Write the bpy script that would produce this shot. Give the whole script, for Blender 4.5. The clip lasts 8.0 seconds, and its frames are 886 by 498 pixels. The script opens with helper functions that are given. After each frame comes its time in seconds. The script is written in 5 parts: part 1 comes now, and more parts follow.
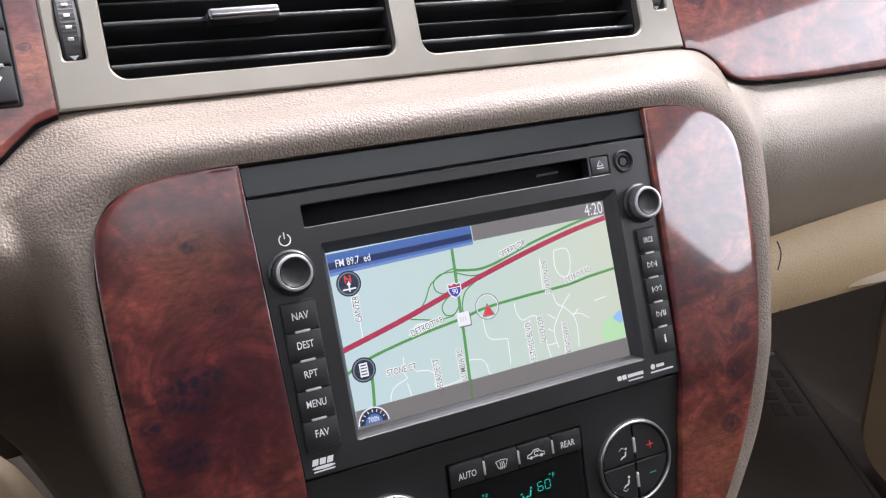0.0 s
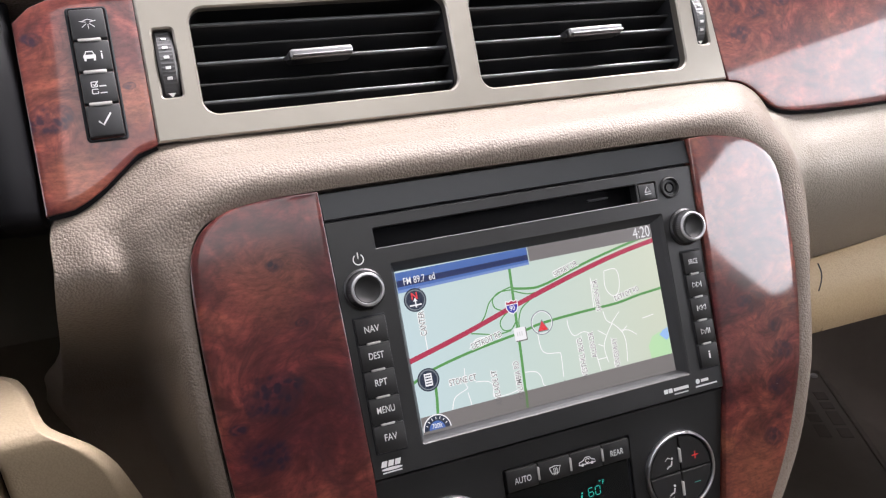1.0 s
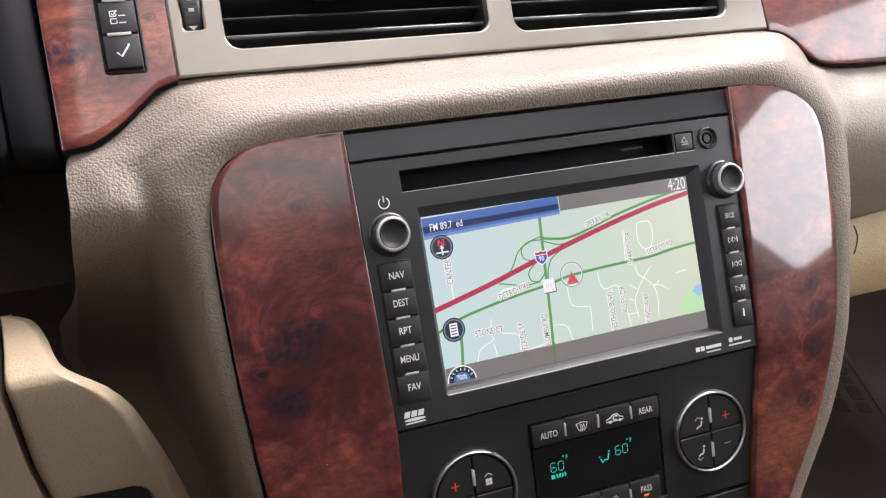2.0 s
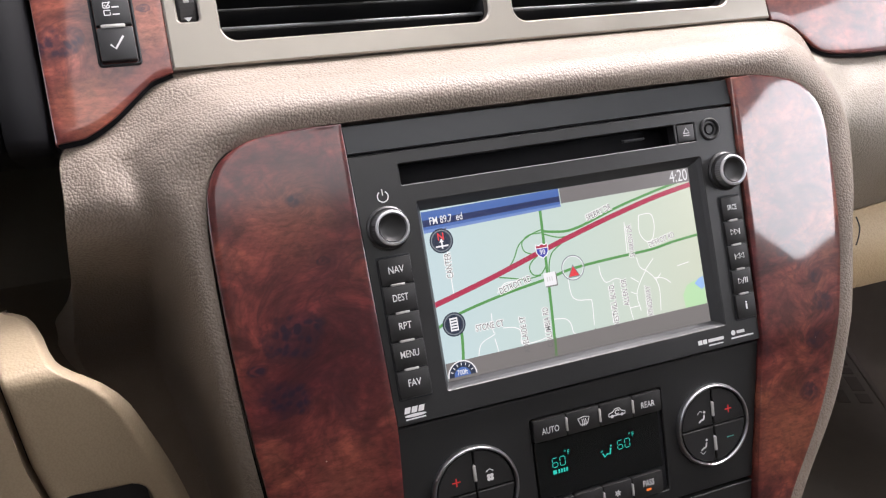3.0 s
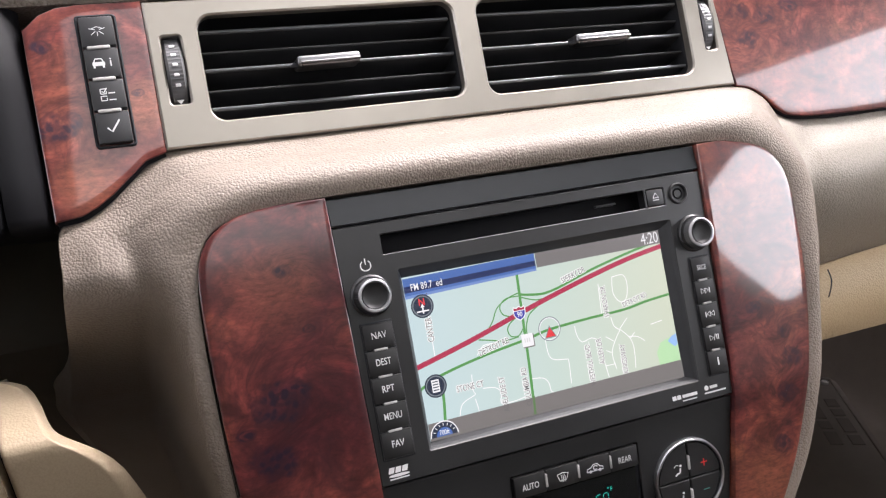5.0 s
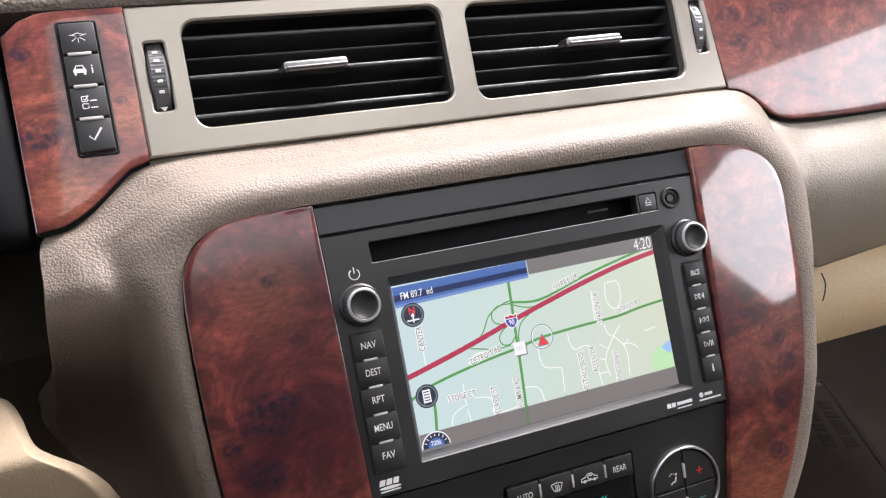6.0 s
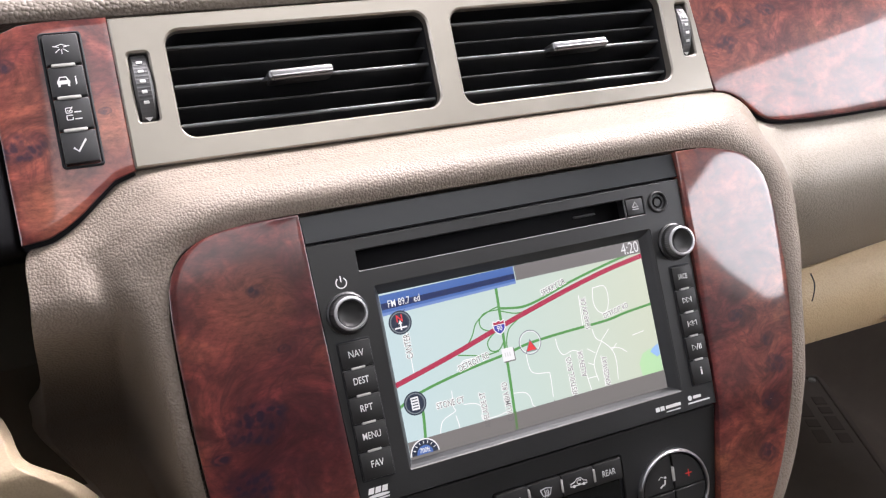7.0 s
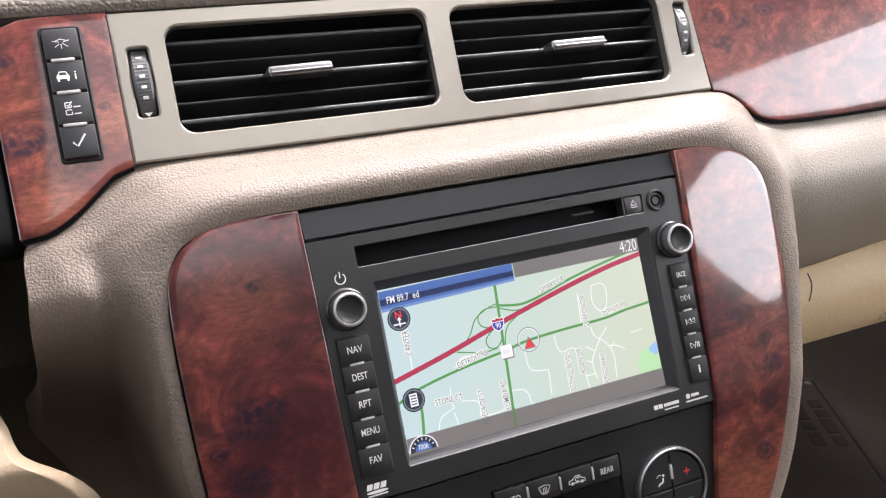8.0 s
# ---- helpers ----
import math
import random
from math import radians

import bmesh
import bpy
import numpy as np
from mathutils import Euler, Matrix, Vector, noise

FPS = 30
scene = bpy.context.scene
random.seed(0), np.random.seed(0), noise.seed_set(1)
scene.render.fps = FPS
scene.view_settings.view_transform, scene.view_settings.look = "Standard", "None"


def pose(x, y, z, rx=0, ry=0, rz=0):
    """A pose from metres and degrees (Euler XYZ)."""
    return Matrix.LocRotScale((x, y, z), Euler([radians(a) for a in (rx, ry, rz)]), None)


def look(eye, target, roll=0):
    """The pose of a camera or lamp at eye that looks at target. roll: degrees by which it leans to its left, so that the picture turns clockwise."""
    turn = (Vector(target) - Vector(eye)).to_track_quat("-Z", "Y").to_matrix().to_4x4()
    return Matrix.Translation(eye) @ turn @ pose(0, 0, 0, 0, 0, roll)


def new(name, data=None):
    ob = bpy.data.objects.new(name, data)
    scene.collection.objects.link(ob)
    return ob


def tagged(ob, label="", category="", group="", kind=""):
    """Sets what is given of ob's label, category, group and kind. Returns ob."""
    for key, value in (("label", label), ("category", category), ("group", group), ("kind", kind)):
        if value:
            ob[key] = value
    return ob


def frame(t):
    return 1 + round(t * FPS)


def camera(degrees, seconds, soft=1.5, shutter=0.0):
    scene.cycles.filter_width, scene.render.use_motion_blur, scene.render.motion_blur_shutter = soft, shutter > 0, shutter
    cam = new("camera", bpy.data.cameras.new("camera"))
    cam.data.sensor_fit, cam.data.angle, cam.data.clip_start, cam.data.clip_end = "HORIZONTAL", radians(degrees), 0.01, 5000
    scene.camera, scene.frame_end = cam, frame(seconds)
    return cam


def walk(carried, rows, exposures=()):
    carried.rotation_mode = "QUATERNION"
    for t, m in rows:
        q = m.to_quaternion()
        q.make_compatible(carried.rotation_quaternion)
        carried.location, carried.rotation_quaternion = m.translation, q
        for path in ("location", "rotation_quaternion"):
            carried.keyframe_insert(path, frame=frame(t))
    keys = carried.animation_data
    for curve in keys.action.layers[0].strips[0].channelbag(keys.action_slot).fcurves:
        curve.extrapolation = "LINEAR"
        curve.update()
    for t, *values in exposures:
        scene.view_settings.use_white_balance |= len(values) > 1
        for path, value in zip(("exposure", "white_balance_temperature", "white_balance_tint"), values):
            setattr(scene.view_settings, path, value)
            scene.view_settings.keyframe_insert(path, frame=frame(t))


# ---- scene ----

# The centre stack's face is the plane y = 0 of the dashboard's own frame: x to the passenger side, z up the face,
# y away from the driver. DASH leans that frame back and lifts it over the cabin floor.
DASH = Matrix.Translation((0, 0, 0.70)) @ Matrix.Rotation(radians(-25), 4, "X")

cam = camera(56.0, 8.0, soft=1.2)
PATH = [
    (0, (-0.0576, -0.3456, -0.0362), (0.1292, 0.1179, -0.0530), -10.48),
    (0.5, (-0.0709, -0.3621, -0.0321), (0.1053, 0.1058, -0.0409), -10.54),
    (1, (-0.0784, -0.3709, -0.0336), (0.0896, 0.1000, -0.0345), -10.18),
    (1.5, (-0.0855, -0.3552, -0.0448), (0.0757, 0.1181, -0.0536), -9.09),
    (1.7, (-0.0845, -0.3540, -0.0458), (0.0751, 0.1197, -0.0576), -9.04),
    (2.8, (-0.0800, -0.3552, -0.0406), (0.0793, 0.1183, -0.0607), -9.32),
    (3, (-0.0817, -0.3499, -0.0443), (0.0775, 0.1237, -0.0644), -9.36),
    (3.5, (-0.0748, -0.3580, -0.0370), (0.0861, 0.1150, -0.0554), -9.55),
    (4, (-0.0774, -0.3567, -0.0386), (0.0840, 0.1162, -0.0528), -9.58),
    (4.5, (-0.0789, -0.3650, -0.0356), (0.0832, 0.1079, -0.0425), -9.79),
    (4.7, (-0.0788, -0.3714, -0.0339), (0.0842, 0.1013, -0.0344), -10.02),
    (5.8, (-0.0737, -0.3665, -0.0322), (0.0917, 0.1053, -0.0264), -10.56),
    (6, (-0.0744, -0.3653, -0.0321), (0.0941, 0.1055, -0.0271), -10.67),
    (6.5, (-0.0723, -0.3693, -0.0291), (0.0969, 0.1012, -0.0260), -10.99),
    (7, (-0.0694, -0.3675, -0.0281), (0.1005, 0.1027, -0.0255), -11.23),
    (7.5, (-0.0695, -0.3660, -0.0292), (0.1030, 0.1033, -0.0257), -11.31),
    (8, (-0.0716, -0.3668, -0.0316), (0.1013, 0.1024, -0.0266), -11.08),
]
walk(cam, [(t, DASH @ look(eye, target, roll)) for t, eye, target, roll in PATH], exposures=[(0.0, 3.29, 6250, 18), (1.5, 3.32, 6560, 18), (4.5, 3.37, 6500, 18), (8.0, 3.42, 6500, 18)])

# ---- light: an overcast day through the car's windows ----
world = bpy.data.worlds.new("overcast_sky")
scene.world = world
world.use_nodes = True
wn, wl = world.node_tree.nodes, world.node_tree.links
sky = wn.new("ShaderNodeTexSky")
sky.sky_type, sky.sun_disc = "NISHITA", False
sky.sun_elevation, sky.sun_rotation = radians(51.3), radians(90)
sky.air_density, sky.dust_density, sky.ozone_density = 1.0, 5.0, 1.0
grey = wn.new("ShaderNodeHueSaturation")
grey.inputs["Saturation"].default_value = 0.12
wl.new(sky.outputs[0], grey.inputs["Color"])
wl.new(grey.outputs[0], wn["Background"].inputs["Color"])
wn["Background"].inputs["Strength"].default_value = 0.15
sun_data = bpy.data.lights.new("sun", "SUN")
sun_data.energy, sun_data.angle, sun_data.color = 0.5, radians(150), (1.0, 0.96, 0.9)
sun = new("sun", sun_data)
sun.matrix_world = look((2.8, 0.0, 3.5), (0, 0, 0.7))

# ---- materials ----
def material(name, base=(0.5, 0.5, 0.5), rough=0.5, metal=0.0, coat=0.0, spec=0.5):
    m = bpy.data.materials.new(name)
    m.use_nodes = True
    b = m.node_tree.nodes["Principled BSDF"]
    b.inputs["Base Color"].default_value = (*base, 1)
    b.inputs["Roughness"].default_value = rough
    b.inputs["Metallic"].default_value = metal
    b.inputs["Coat Weight"].default_value = coat
    b.inputs["Coat Roughness"].default_value = 0.04
    b.inputs["Specular IOR Level"].default_value = spec
    return m, m.node_tree.nodes, m.node_tree.links, b


def coords(n, l, scale=(1, 1, 1)):
    """Object coordinates in metres, stretched by scale."""
    c, s = n.new("ShaderNodeTexCoord"), n.new("ShaderNodeMapping")
    s.inputs["Scale"].default_value = scale
    l.new(c.outputs["Object"], s.inputs["Vector"])
    return s.outputs[0]


def noise_tex(n, l, vec, scale, detail=3.0, rough=0.55, distort=0.0):
    t = n.new("ShaderNodeTexNoise")
    t.inputs["Scale"].default_value, t.inputs["Detail"].default_value = scale, detail
    t.inputs["Roughness"].default_value, t.inputs["Distortion"].default_value = rough, distort
    l.new(vec, t.inputs["Vector"])
    return t


def ramp(n, l, fac, stops):
    r = n.new("ShaderNodeValToRGB")
    while len(r.color_ramp.elements) < len(stops):
        r.color_ramp.elements.new(0.5)
    for e, (p, c) in zip(r.color_ramp.elements, stops):
        e.position, e.color = p, (*c, 1)
    l.new(fac, r.inputs[0])
    return r.outputs[0]


def mix(n, l, fac, a, b, how="MIX"):
    m = n.new("ShaderNodeMix")
    m.data_type, m.blend_type = "RGBA", how
    for value, socket in ((fac, m.inputs[0]), (a, m.inputs[6]), (b, m.inputs[7])):
        if isinstance(value, (int, float)):
            socket.default_value = value
        elif isinstance(value, tuple):
            socket.default_value = (*value, 1)
        else:
            l.new(value, socket)
    return m.outputs[2]


def math_node(n, l, op, a, b=0.0):
    m = n.new("ShaderNodeMath")
    m.operation = op
    for value, socket in ((a, m.inputs[0]), (b, m.inputs[1])):
        if isinstance(value, (int, float)):
            socket.default_value = value
        else:
            l.new(value, socket)
    return m.outputs[0]


def bump(n, l, b, height, strength, distance=0.001, before=None):
    k = n.new("ShaderNodeBump")
    k.inputs["Strength"].default_value, k.inputs["Distance"].default_value = strength, distance
    l.new(height, k.inputs["Height"])
    if before:
        l.new(before, k.inputs["Normal"])
    l.new(k.outputs[0], b.inputs["Normal"])
    return k.outputs[0]


def leather(name, base, dark, rough=0.5, grain=480.0, depth=0.0004, spec=0.4):
    """Moulded vinyl with a pebbled hide grain."""
    m, n, l, b = material(name, base, rough, spec=spec)
    v = coords(n, l)
    warp = noise_tex(n, l, v, grain * 0.5, 2)
    add = n.new("ShaderNodeMixRGB")
    add.blend_type = "LINEAR_LIGHT"
    add.inputs[0].default_value = 0.30 / grain
    l.new(v, add.inputs[1]), l.new(warp.outputs["Color"], add.inputs[2])
    cell = n.new("ShaderNodeTexVoronoi")
    cell.feature = "SMOOTH_F1"
    cell.inputs["Smoothness"].default_value = 0.22
    cell.inputs["Scale"].default_value = grain
    l.new(add.outputs[0], cell.inputs["Vector"])
    pebble = ramp(n, l, cell.outputs["Distance"], [(0.0, (1, 1, 1)), (0.20, (0.93, 0.93, 0.93)), (0.40, (0.72, 0.72, 0.72)), (0.60, (0.38, 0.38, 0.38)), (0.80, (0, 0, 0))])
    fine = noise_tex(n, l, v, grain * 4.0, 2)
    tall = noise_tex(n, l, v, grain * 0.40, 2)
    high = math_node(n, l, "ADD", math_node(n, l, "MULTIPLY", pebble, math_node(n, l, "ADD", 0.85, math_node(n, l, "MULTIPLY", tall.outputs["Fac"], 0.3))), math_node(n, l, "MULTIPLY", fine.outputs["Fac"], 0.06))
    broad = noise_tex(n, l, v, 14, 3)
    col = mix(n, l, ramp(n, l, broad.outputs["Fac"], [(0.35, (0, 0, 0)), (0.7, (1, 1, 1))]), base, tuple(c * 0.92 for c in base))
    # Shade between the pebbles, mixed into the colour on top of the bump.
    crease = ramp(n, l, cell.outputs["Distance"], [(0.35, (0, 0, 0)), (0.75, (1, 1, 1))])
    col = mix(n, l, math_node(n, l, "MULTIPLY", crease, 0.30), col, dark)
    l.new(col, b.inputs["Base Color"])
    l.new(math_node(n, l, "ADD", math_node(n, l, "MULTIPLY", fine.outputs["Fac"], 0.16), rough - 0.08), b.inputs["Roughness"])
    bump(n, l, b, high, 1.0, depth)
    return m


def burl(name, knots, light=1.0, spots=0.3, seed=0.0, deep=0.95, pale=(), tint=(1.0, 1.0, 1.0), haze=0.02, gloss=1.55):
    """Lacquered burl veneer: reddish brown, clouded, curling round the knots at the given (x, z, size)."""
    m, n, l, b = material(name, (0.1, 0.03, 0.015), 0.35, coat=1.0, spec=0.3)
    c = n.new("ShaderNodeTexCoord")
    shift = n.new("ShaderNodeMapping")
    l.new(c.outputs["Object"], shift.inputs["Vector"])
    flat = shift.outputs[0]
    sep = n.new("ShaderNodeSeparateXYZ")
    l.new(flat, sep.inputs[0])
    wobble = noise_tex(n, l, flat, 70, 3, 0.55, 0.5)
    v, rings = flat, []
    for kx, kz, size in knots:
        dx = math_node(n, l, "MULTIPLY", math_node(n, l, "SUBTRACT", sep.outputs[0], kx), 0.66)
        dz = math_node(n, l, "SUBTRACT", sep.outputs[2], kz)
        d = math_node(n, l, "SQRT", math_node(n, l, "ADD", math_node(n, l, "MULTIPLY", dx, dx), math_node(n, l, "MULTIPLY", dz, dz)))
        d = math_node(n, l, "DIVIDE", d, size)
        rings.append(d)
        near = math_node(n, l, "POWER", 2.718, math_node(n, l, "MULTIPLY", math_node(n, l, "MULTIPLY", d, d), -0.35))
        turn = n.new("ShaderNodeVectorRotate")
        turn.rotation_type = "AXIS_ANGLE"
        turn.inputs["Center"].default_value, turn.inputs["Axis"].default_value = (kx, 0, kz), (0, 1, 0)
        l.new(v, turn.inputs["Vector"])
        l.new(math_node(n, l, "MULTIPLY", near, 0.9), turn.inputs["Angle"])
        v = turn.outputs[0]
    place = n.new("ShaderNodeMapping")
    place.inputs["Location"].default_value = (seed, 0, seed * 0.7)
    l.new(v, place.inputs["Vector"])
    v = place.outputs[0]
    long = n.new("ShaderNodeMapping")
    long.inputs["Scale"].default_value = (0.9, 1, 1.3)
    l.new(v, long.inputs["Vector"])
    stretch = n.new("ShaderNodeMapping")
    stretch.inputs["Scale"].default_value = (0.55, 1, 1.25)
    l.new(v, stretch.inputs["Vector"])
    zone = noise_tex(n, l, v, 20, 4, 0.6, 0.5)
    figure = noise_tex(n, l, long.outputs[0], 44, 5, 0.58, 1.3)
    fine = noise_tex(n, l, stretch.outputs[0], 420, 5, 0.72, 0.25)
    curl = noise_tex(n, l, v, 30, 3, 0.5, 2.2)
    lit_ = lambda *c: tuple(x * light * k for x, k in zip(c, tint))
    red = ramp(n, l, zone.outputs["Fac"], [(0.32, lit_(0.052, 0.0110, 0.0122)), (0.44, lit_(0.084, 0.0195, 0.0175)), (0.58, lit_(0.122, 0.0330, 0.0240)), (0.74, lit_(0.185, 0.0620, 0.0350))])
    cloud = ramp(n, l, figure.outputs["Fac"], [(0.30, (0.38, 0.38, 0.41)), (0.42, (0.70, 0.70, 0.72)), (0.54, (1.02, 1.02, 1.0)), (0.68, (1.60, 1.58, 1.48))])
    col = mix(n, l, 1.0, red, cloud, "MULTIPLY")
    col = mix(n, l, 0.6, col, ramp(n, l, fine.outputs["Fac"], [(0.34, (0.45, 0.44, 0.46)), (0.50, (0.98, 0.98, 0.98)), (0.68, (1.50, 1.46, 1.36))]), "MULTIPLY")
    ridge = math_node(n, l, "ABSOLUTE", math_node(n, l, "SUBTRACT", curl.outputs["Fac"], 0.5))
    vein = ramp(n, l, ridge, [(0.0, (1, 1, 1)), (0.018, (0.55, 0.55, 0.55)), (0.07, (0, 0, 0))])
    col = mix(n, l, math_node(n, l, "MULTIPLY", vein, math_node(n, l, "MULTIPLY", fine.outputs["Fac"], 0.85)), col, lit_(0.022, 0.008, 0.009))
    blot = noise_tex(n, l, v, 105, 3, 0.6, 1.1)
    patchy = ramp(n, l, blot.outputs["Fac"], [(0.30, (1, 1, 1)), (0.43, (0, 0, 0))])
    col = mix(n, l, math_node(n, l, "MULTIPLY", patchy, spots), col, lit_(0.020, 0.008, 0.010))
    stain = noise_tex(n, l, v, 36, 4, 0.6, 0.3)
    col = mix(n, l, math_node(n, l, "MULTIPLY", ramp(n, l, stain.outputs["Fac"], [(0.52, (0, 0, 0)), (0.68, (1, 1, 1))]), 0.6), col, lit_(0.030, 0.0105, 0.0120))
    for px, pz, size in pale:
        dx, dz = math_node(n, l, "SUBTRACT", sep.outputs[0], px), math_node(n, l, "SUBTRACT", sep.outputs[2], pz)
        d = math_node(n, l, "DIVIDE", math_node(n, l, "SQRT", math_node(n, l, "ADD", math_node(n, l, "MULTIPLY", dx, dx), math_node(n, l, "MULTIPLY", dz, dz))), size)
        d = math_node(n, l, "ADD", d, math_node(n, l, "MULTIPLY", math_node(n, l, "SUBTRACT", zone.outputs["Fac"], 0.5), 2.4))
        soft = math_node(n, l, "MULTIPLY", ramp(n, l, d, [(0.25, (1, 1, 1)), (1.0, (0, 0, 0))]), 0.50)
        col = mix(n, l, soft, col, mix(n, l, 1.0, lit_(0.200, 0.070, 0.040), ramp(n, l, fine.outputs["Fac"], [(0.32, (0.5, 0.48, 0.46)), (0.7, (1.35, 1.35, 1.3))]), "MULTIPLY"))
    eye = n.new("ShaderNodeTexVoronoi")
    eye.feature = "SMOOTH_F1"
    eye.inputs["Scale"].default_value, eye.inputs["Smoothness"].default_value = 290, 0.35
    l.new(v, eye.inputs["Vector"])
    smear = noise_tex(n, l, flat, 190, 4, 0.65, 0.8)
    for d in rings:
        e = math_node(n, l, "ADD", d, math_node(n, l, "MULTIPLY", math_node(n, l, "SUBTRACT", wobble.outputs["Fac"], 0.5), 2.6))
        # growth rings round the knot, broken up by the grain
        near = ramp(n, l, math_node(n, l, "MULTIPLY", e, 0.4), [(0.10, (1, 1, 1)), (0.85, (0, 0, 0))])
        line = math_node(n, l, "SINE", math_node(n, l, "ADD", math_node(n, l, "MULTIPLY", e, 7.5), math_node(n, l, "MULTIPLY", smear.outputs["Fac"], 4.0)))
        line = ramp(n, l, math_node(n, l, "ADD", math_node(n, l, "MULTIPLY", line, 0.5), 0.5), [(0.35, (0, 0, 0)), (0.95, (1, 1, 1))])
        col = mix(n, l, math_node(n, l, "MULTIPLY", math_node(n, l, "MULTIPLY", near, line), 0.62), col, lit_(0.028, 0.0085, 0.0105))
        core = ramp(n, l, e, [(0.60, (1, 1, 1)), (1.50, (0, 0, 0))])
        dots = ramp(n, l, math_node(n, l, "ADD", eye.outputs["Distance"], math_node(n, l, "MULTIPLY", math_node(n, l, "SUBTRACT", smear.outputs["Fac"], 0.5), 0.6)), [(0.34, (1, 1, 1)), (0.62, (0.30, 0.30, 0.30))])
        col = mix(n, l, math_node(n, l, "MULTIPLY", math_node(n, l, "MULTIPLY", core, dots), deep), col, lit_(0.011, 0.0066, 0.0150))
    speck = n.new("ShaderNodeTexVoronoi")
    speck.inputs["Scale"].default_value = 75
    l.new(flat, speck.inputs["Vector"])
    tint = n.new("ShaderNodeSeparateColor")
    l.new(speck.outputs["Color"], tint.inputs[0])
    crumb = math_node(n, l, "MULTIPLY", math_node(n, l, "LESS_THAN", speck.outputs["Distance"], 0.018), math_node(n, l, "GREATER_THAN", tint.outputs[0], 0.6))
    col = mix(n, l, crumb, col, (0.55, 0.5, 0.45))
    b.inputs["Coat IOR"].default_value = gloss
    l.new(col, b.inputs["Base Color"])
    dust = noise_tex(n, l, flat, 30, 3)
    l.new(math_node(n, l, "ADD", math_node(n, l, "MULTIPLY", dust.outputs["Fac"], 0.06), haze), b.inputs["Coat Roughness"])
    wave = noise_tex(n, l, flat, 28, 2)
    k = n.new("ShaderNodeBump")
    k.inputs["Strength"].default_value, k.inputs["Distance"].default_value = 0.02, 0.001
    l.new(wave.outputs["Fac"], k.inputs["Height"])
    l.new(k.outputs[0], b.inputs["Coat Normal"])
    return m


def plastic(name, base, rough, grain=1500.0, depth=0.00008, spec=0.5, metal=0.0):
    m, n, l, b = material(name, base, rough, metal, spec=spec)
    v = coords(n, l)
    g, s = noise_tex(n, l, v, grain, 2), noise_tex(n, l, v, 35, 3)
    l.new(mix(n, l, s.outputs["Fac"], tuple(c * 0.86 for c in base), tuple(min(1, c * 1.12) for c in base)), b.inputs["Base Color"])
    l.new(math_node(n, l, "ADD", math_node(n, l, "MULTIPLY", s.outputs["Fac"], 0.18), rough - 0.09), b.inputs["Roughness"])
    bump(n, l, b, g.outputs["Fac"], 0.5, depth)
    return m


def glowing(name, color, strength):
    m, n, l, b = material(name, (0.01, 0.01, 0.01), 0.5)
    b.inputs["Emission Color"].default_value = (*color, 1)
    b.inputs["Emission Strength"].default_value = strength
    return m


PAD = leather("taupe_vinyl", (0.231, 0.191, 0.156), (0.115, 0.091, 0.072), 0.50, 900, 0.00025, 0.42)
# Paler copy of the taupe vinyl: the passenger window's light put into its colour.
PAD_LIT = leather("taupe_vinyl_lit", (0.33, 0.292, 0.246), (0.16, 0.136, 0.112), 0.43, 860, 0.00016, 0.5)
TAN = leather("cream_vinyl", (0.52, 0.39, 0.235), (0.36, 0.26, 0.15), 0.5, 800, 0.00015)
TAN_SMOOTH = leather("beige_vinyl", (0.38, 0.30, 0.205), (0.28, 0.22, 0.15), 0.45, 900, 0.00006)
DASH_TOP = leather("dark_taupe_vinyl", (0.170, 0.142, 0.118), (0.08, 0.066, 0.054), 0.5, 600)
# light bakes each panel's brightness into one veneer's colour: dim left, brighter elsewhere.
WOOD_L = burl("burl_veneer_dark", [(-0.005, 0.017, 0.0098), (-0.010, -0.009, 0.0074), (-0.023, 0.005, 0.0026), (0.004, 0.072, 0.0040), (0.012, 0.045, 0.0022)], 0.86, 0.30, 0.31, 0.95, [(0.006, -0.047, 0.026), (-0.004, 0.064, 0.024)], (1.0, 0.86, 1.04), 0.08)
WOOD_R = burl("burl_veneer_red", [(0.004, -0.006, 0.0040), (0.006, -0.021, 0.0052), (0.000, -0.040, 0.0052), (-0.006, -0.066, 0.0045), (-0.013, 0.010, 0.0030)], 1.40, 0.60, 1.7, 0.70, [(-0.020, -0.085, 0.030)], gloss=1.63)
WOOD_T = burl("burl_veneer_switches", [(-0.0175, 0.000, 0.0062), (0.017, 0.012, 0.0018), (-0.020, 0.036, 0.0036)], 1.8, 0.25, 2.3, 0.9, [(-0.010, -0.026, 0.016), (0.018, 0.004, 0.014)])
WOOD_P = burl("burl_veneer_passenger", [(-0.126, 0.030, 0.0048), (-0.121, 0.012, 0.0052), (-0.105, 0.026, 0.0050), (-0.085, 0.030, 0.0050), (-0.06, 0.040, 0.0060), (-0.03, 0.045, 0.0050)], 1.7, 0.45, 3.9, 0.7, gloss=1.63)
WOOD_P.node_tree.nodes["Principled BSDF"].inputs["Coat Weight"].default_value = 0.55
SATIN = plastic("satin_champagne_paint", (0.300, 0.277, 0.242), 0.36, 2500, 0.00003, 0.5, 0.75)
BLACK = plastic("black_soft_plastic", (0.0145, 0.0148, 0.0152), 0.38, 1800, 0.00005, 0.5)
STRIP = plastic("charcoal_strip_plastic", (0.0125, 0.0145, 0.0165), 0.38, 1800, 0.00004, 0.32)
HOOD = plastic("black_hood_plastic", (0.006, 0.006, 0.007), 0.50, 1200, 0.00004, 0.08)
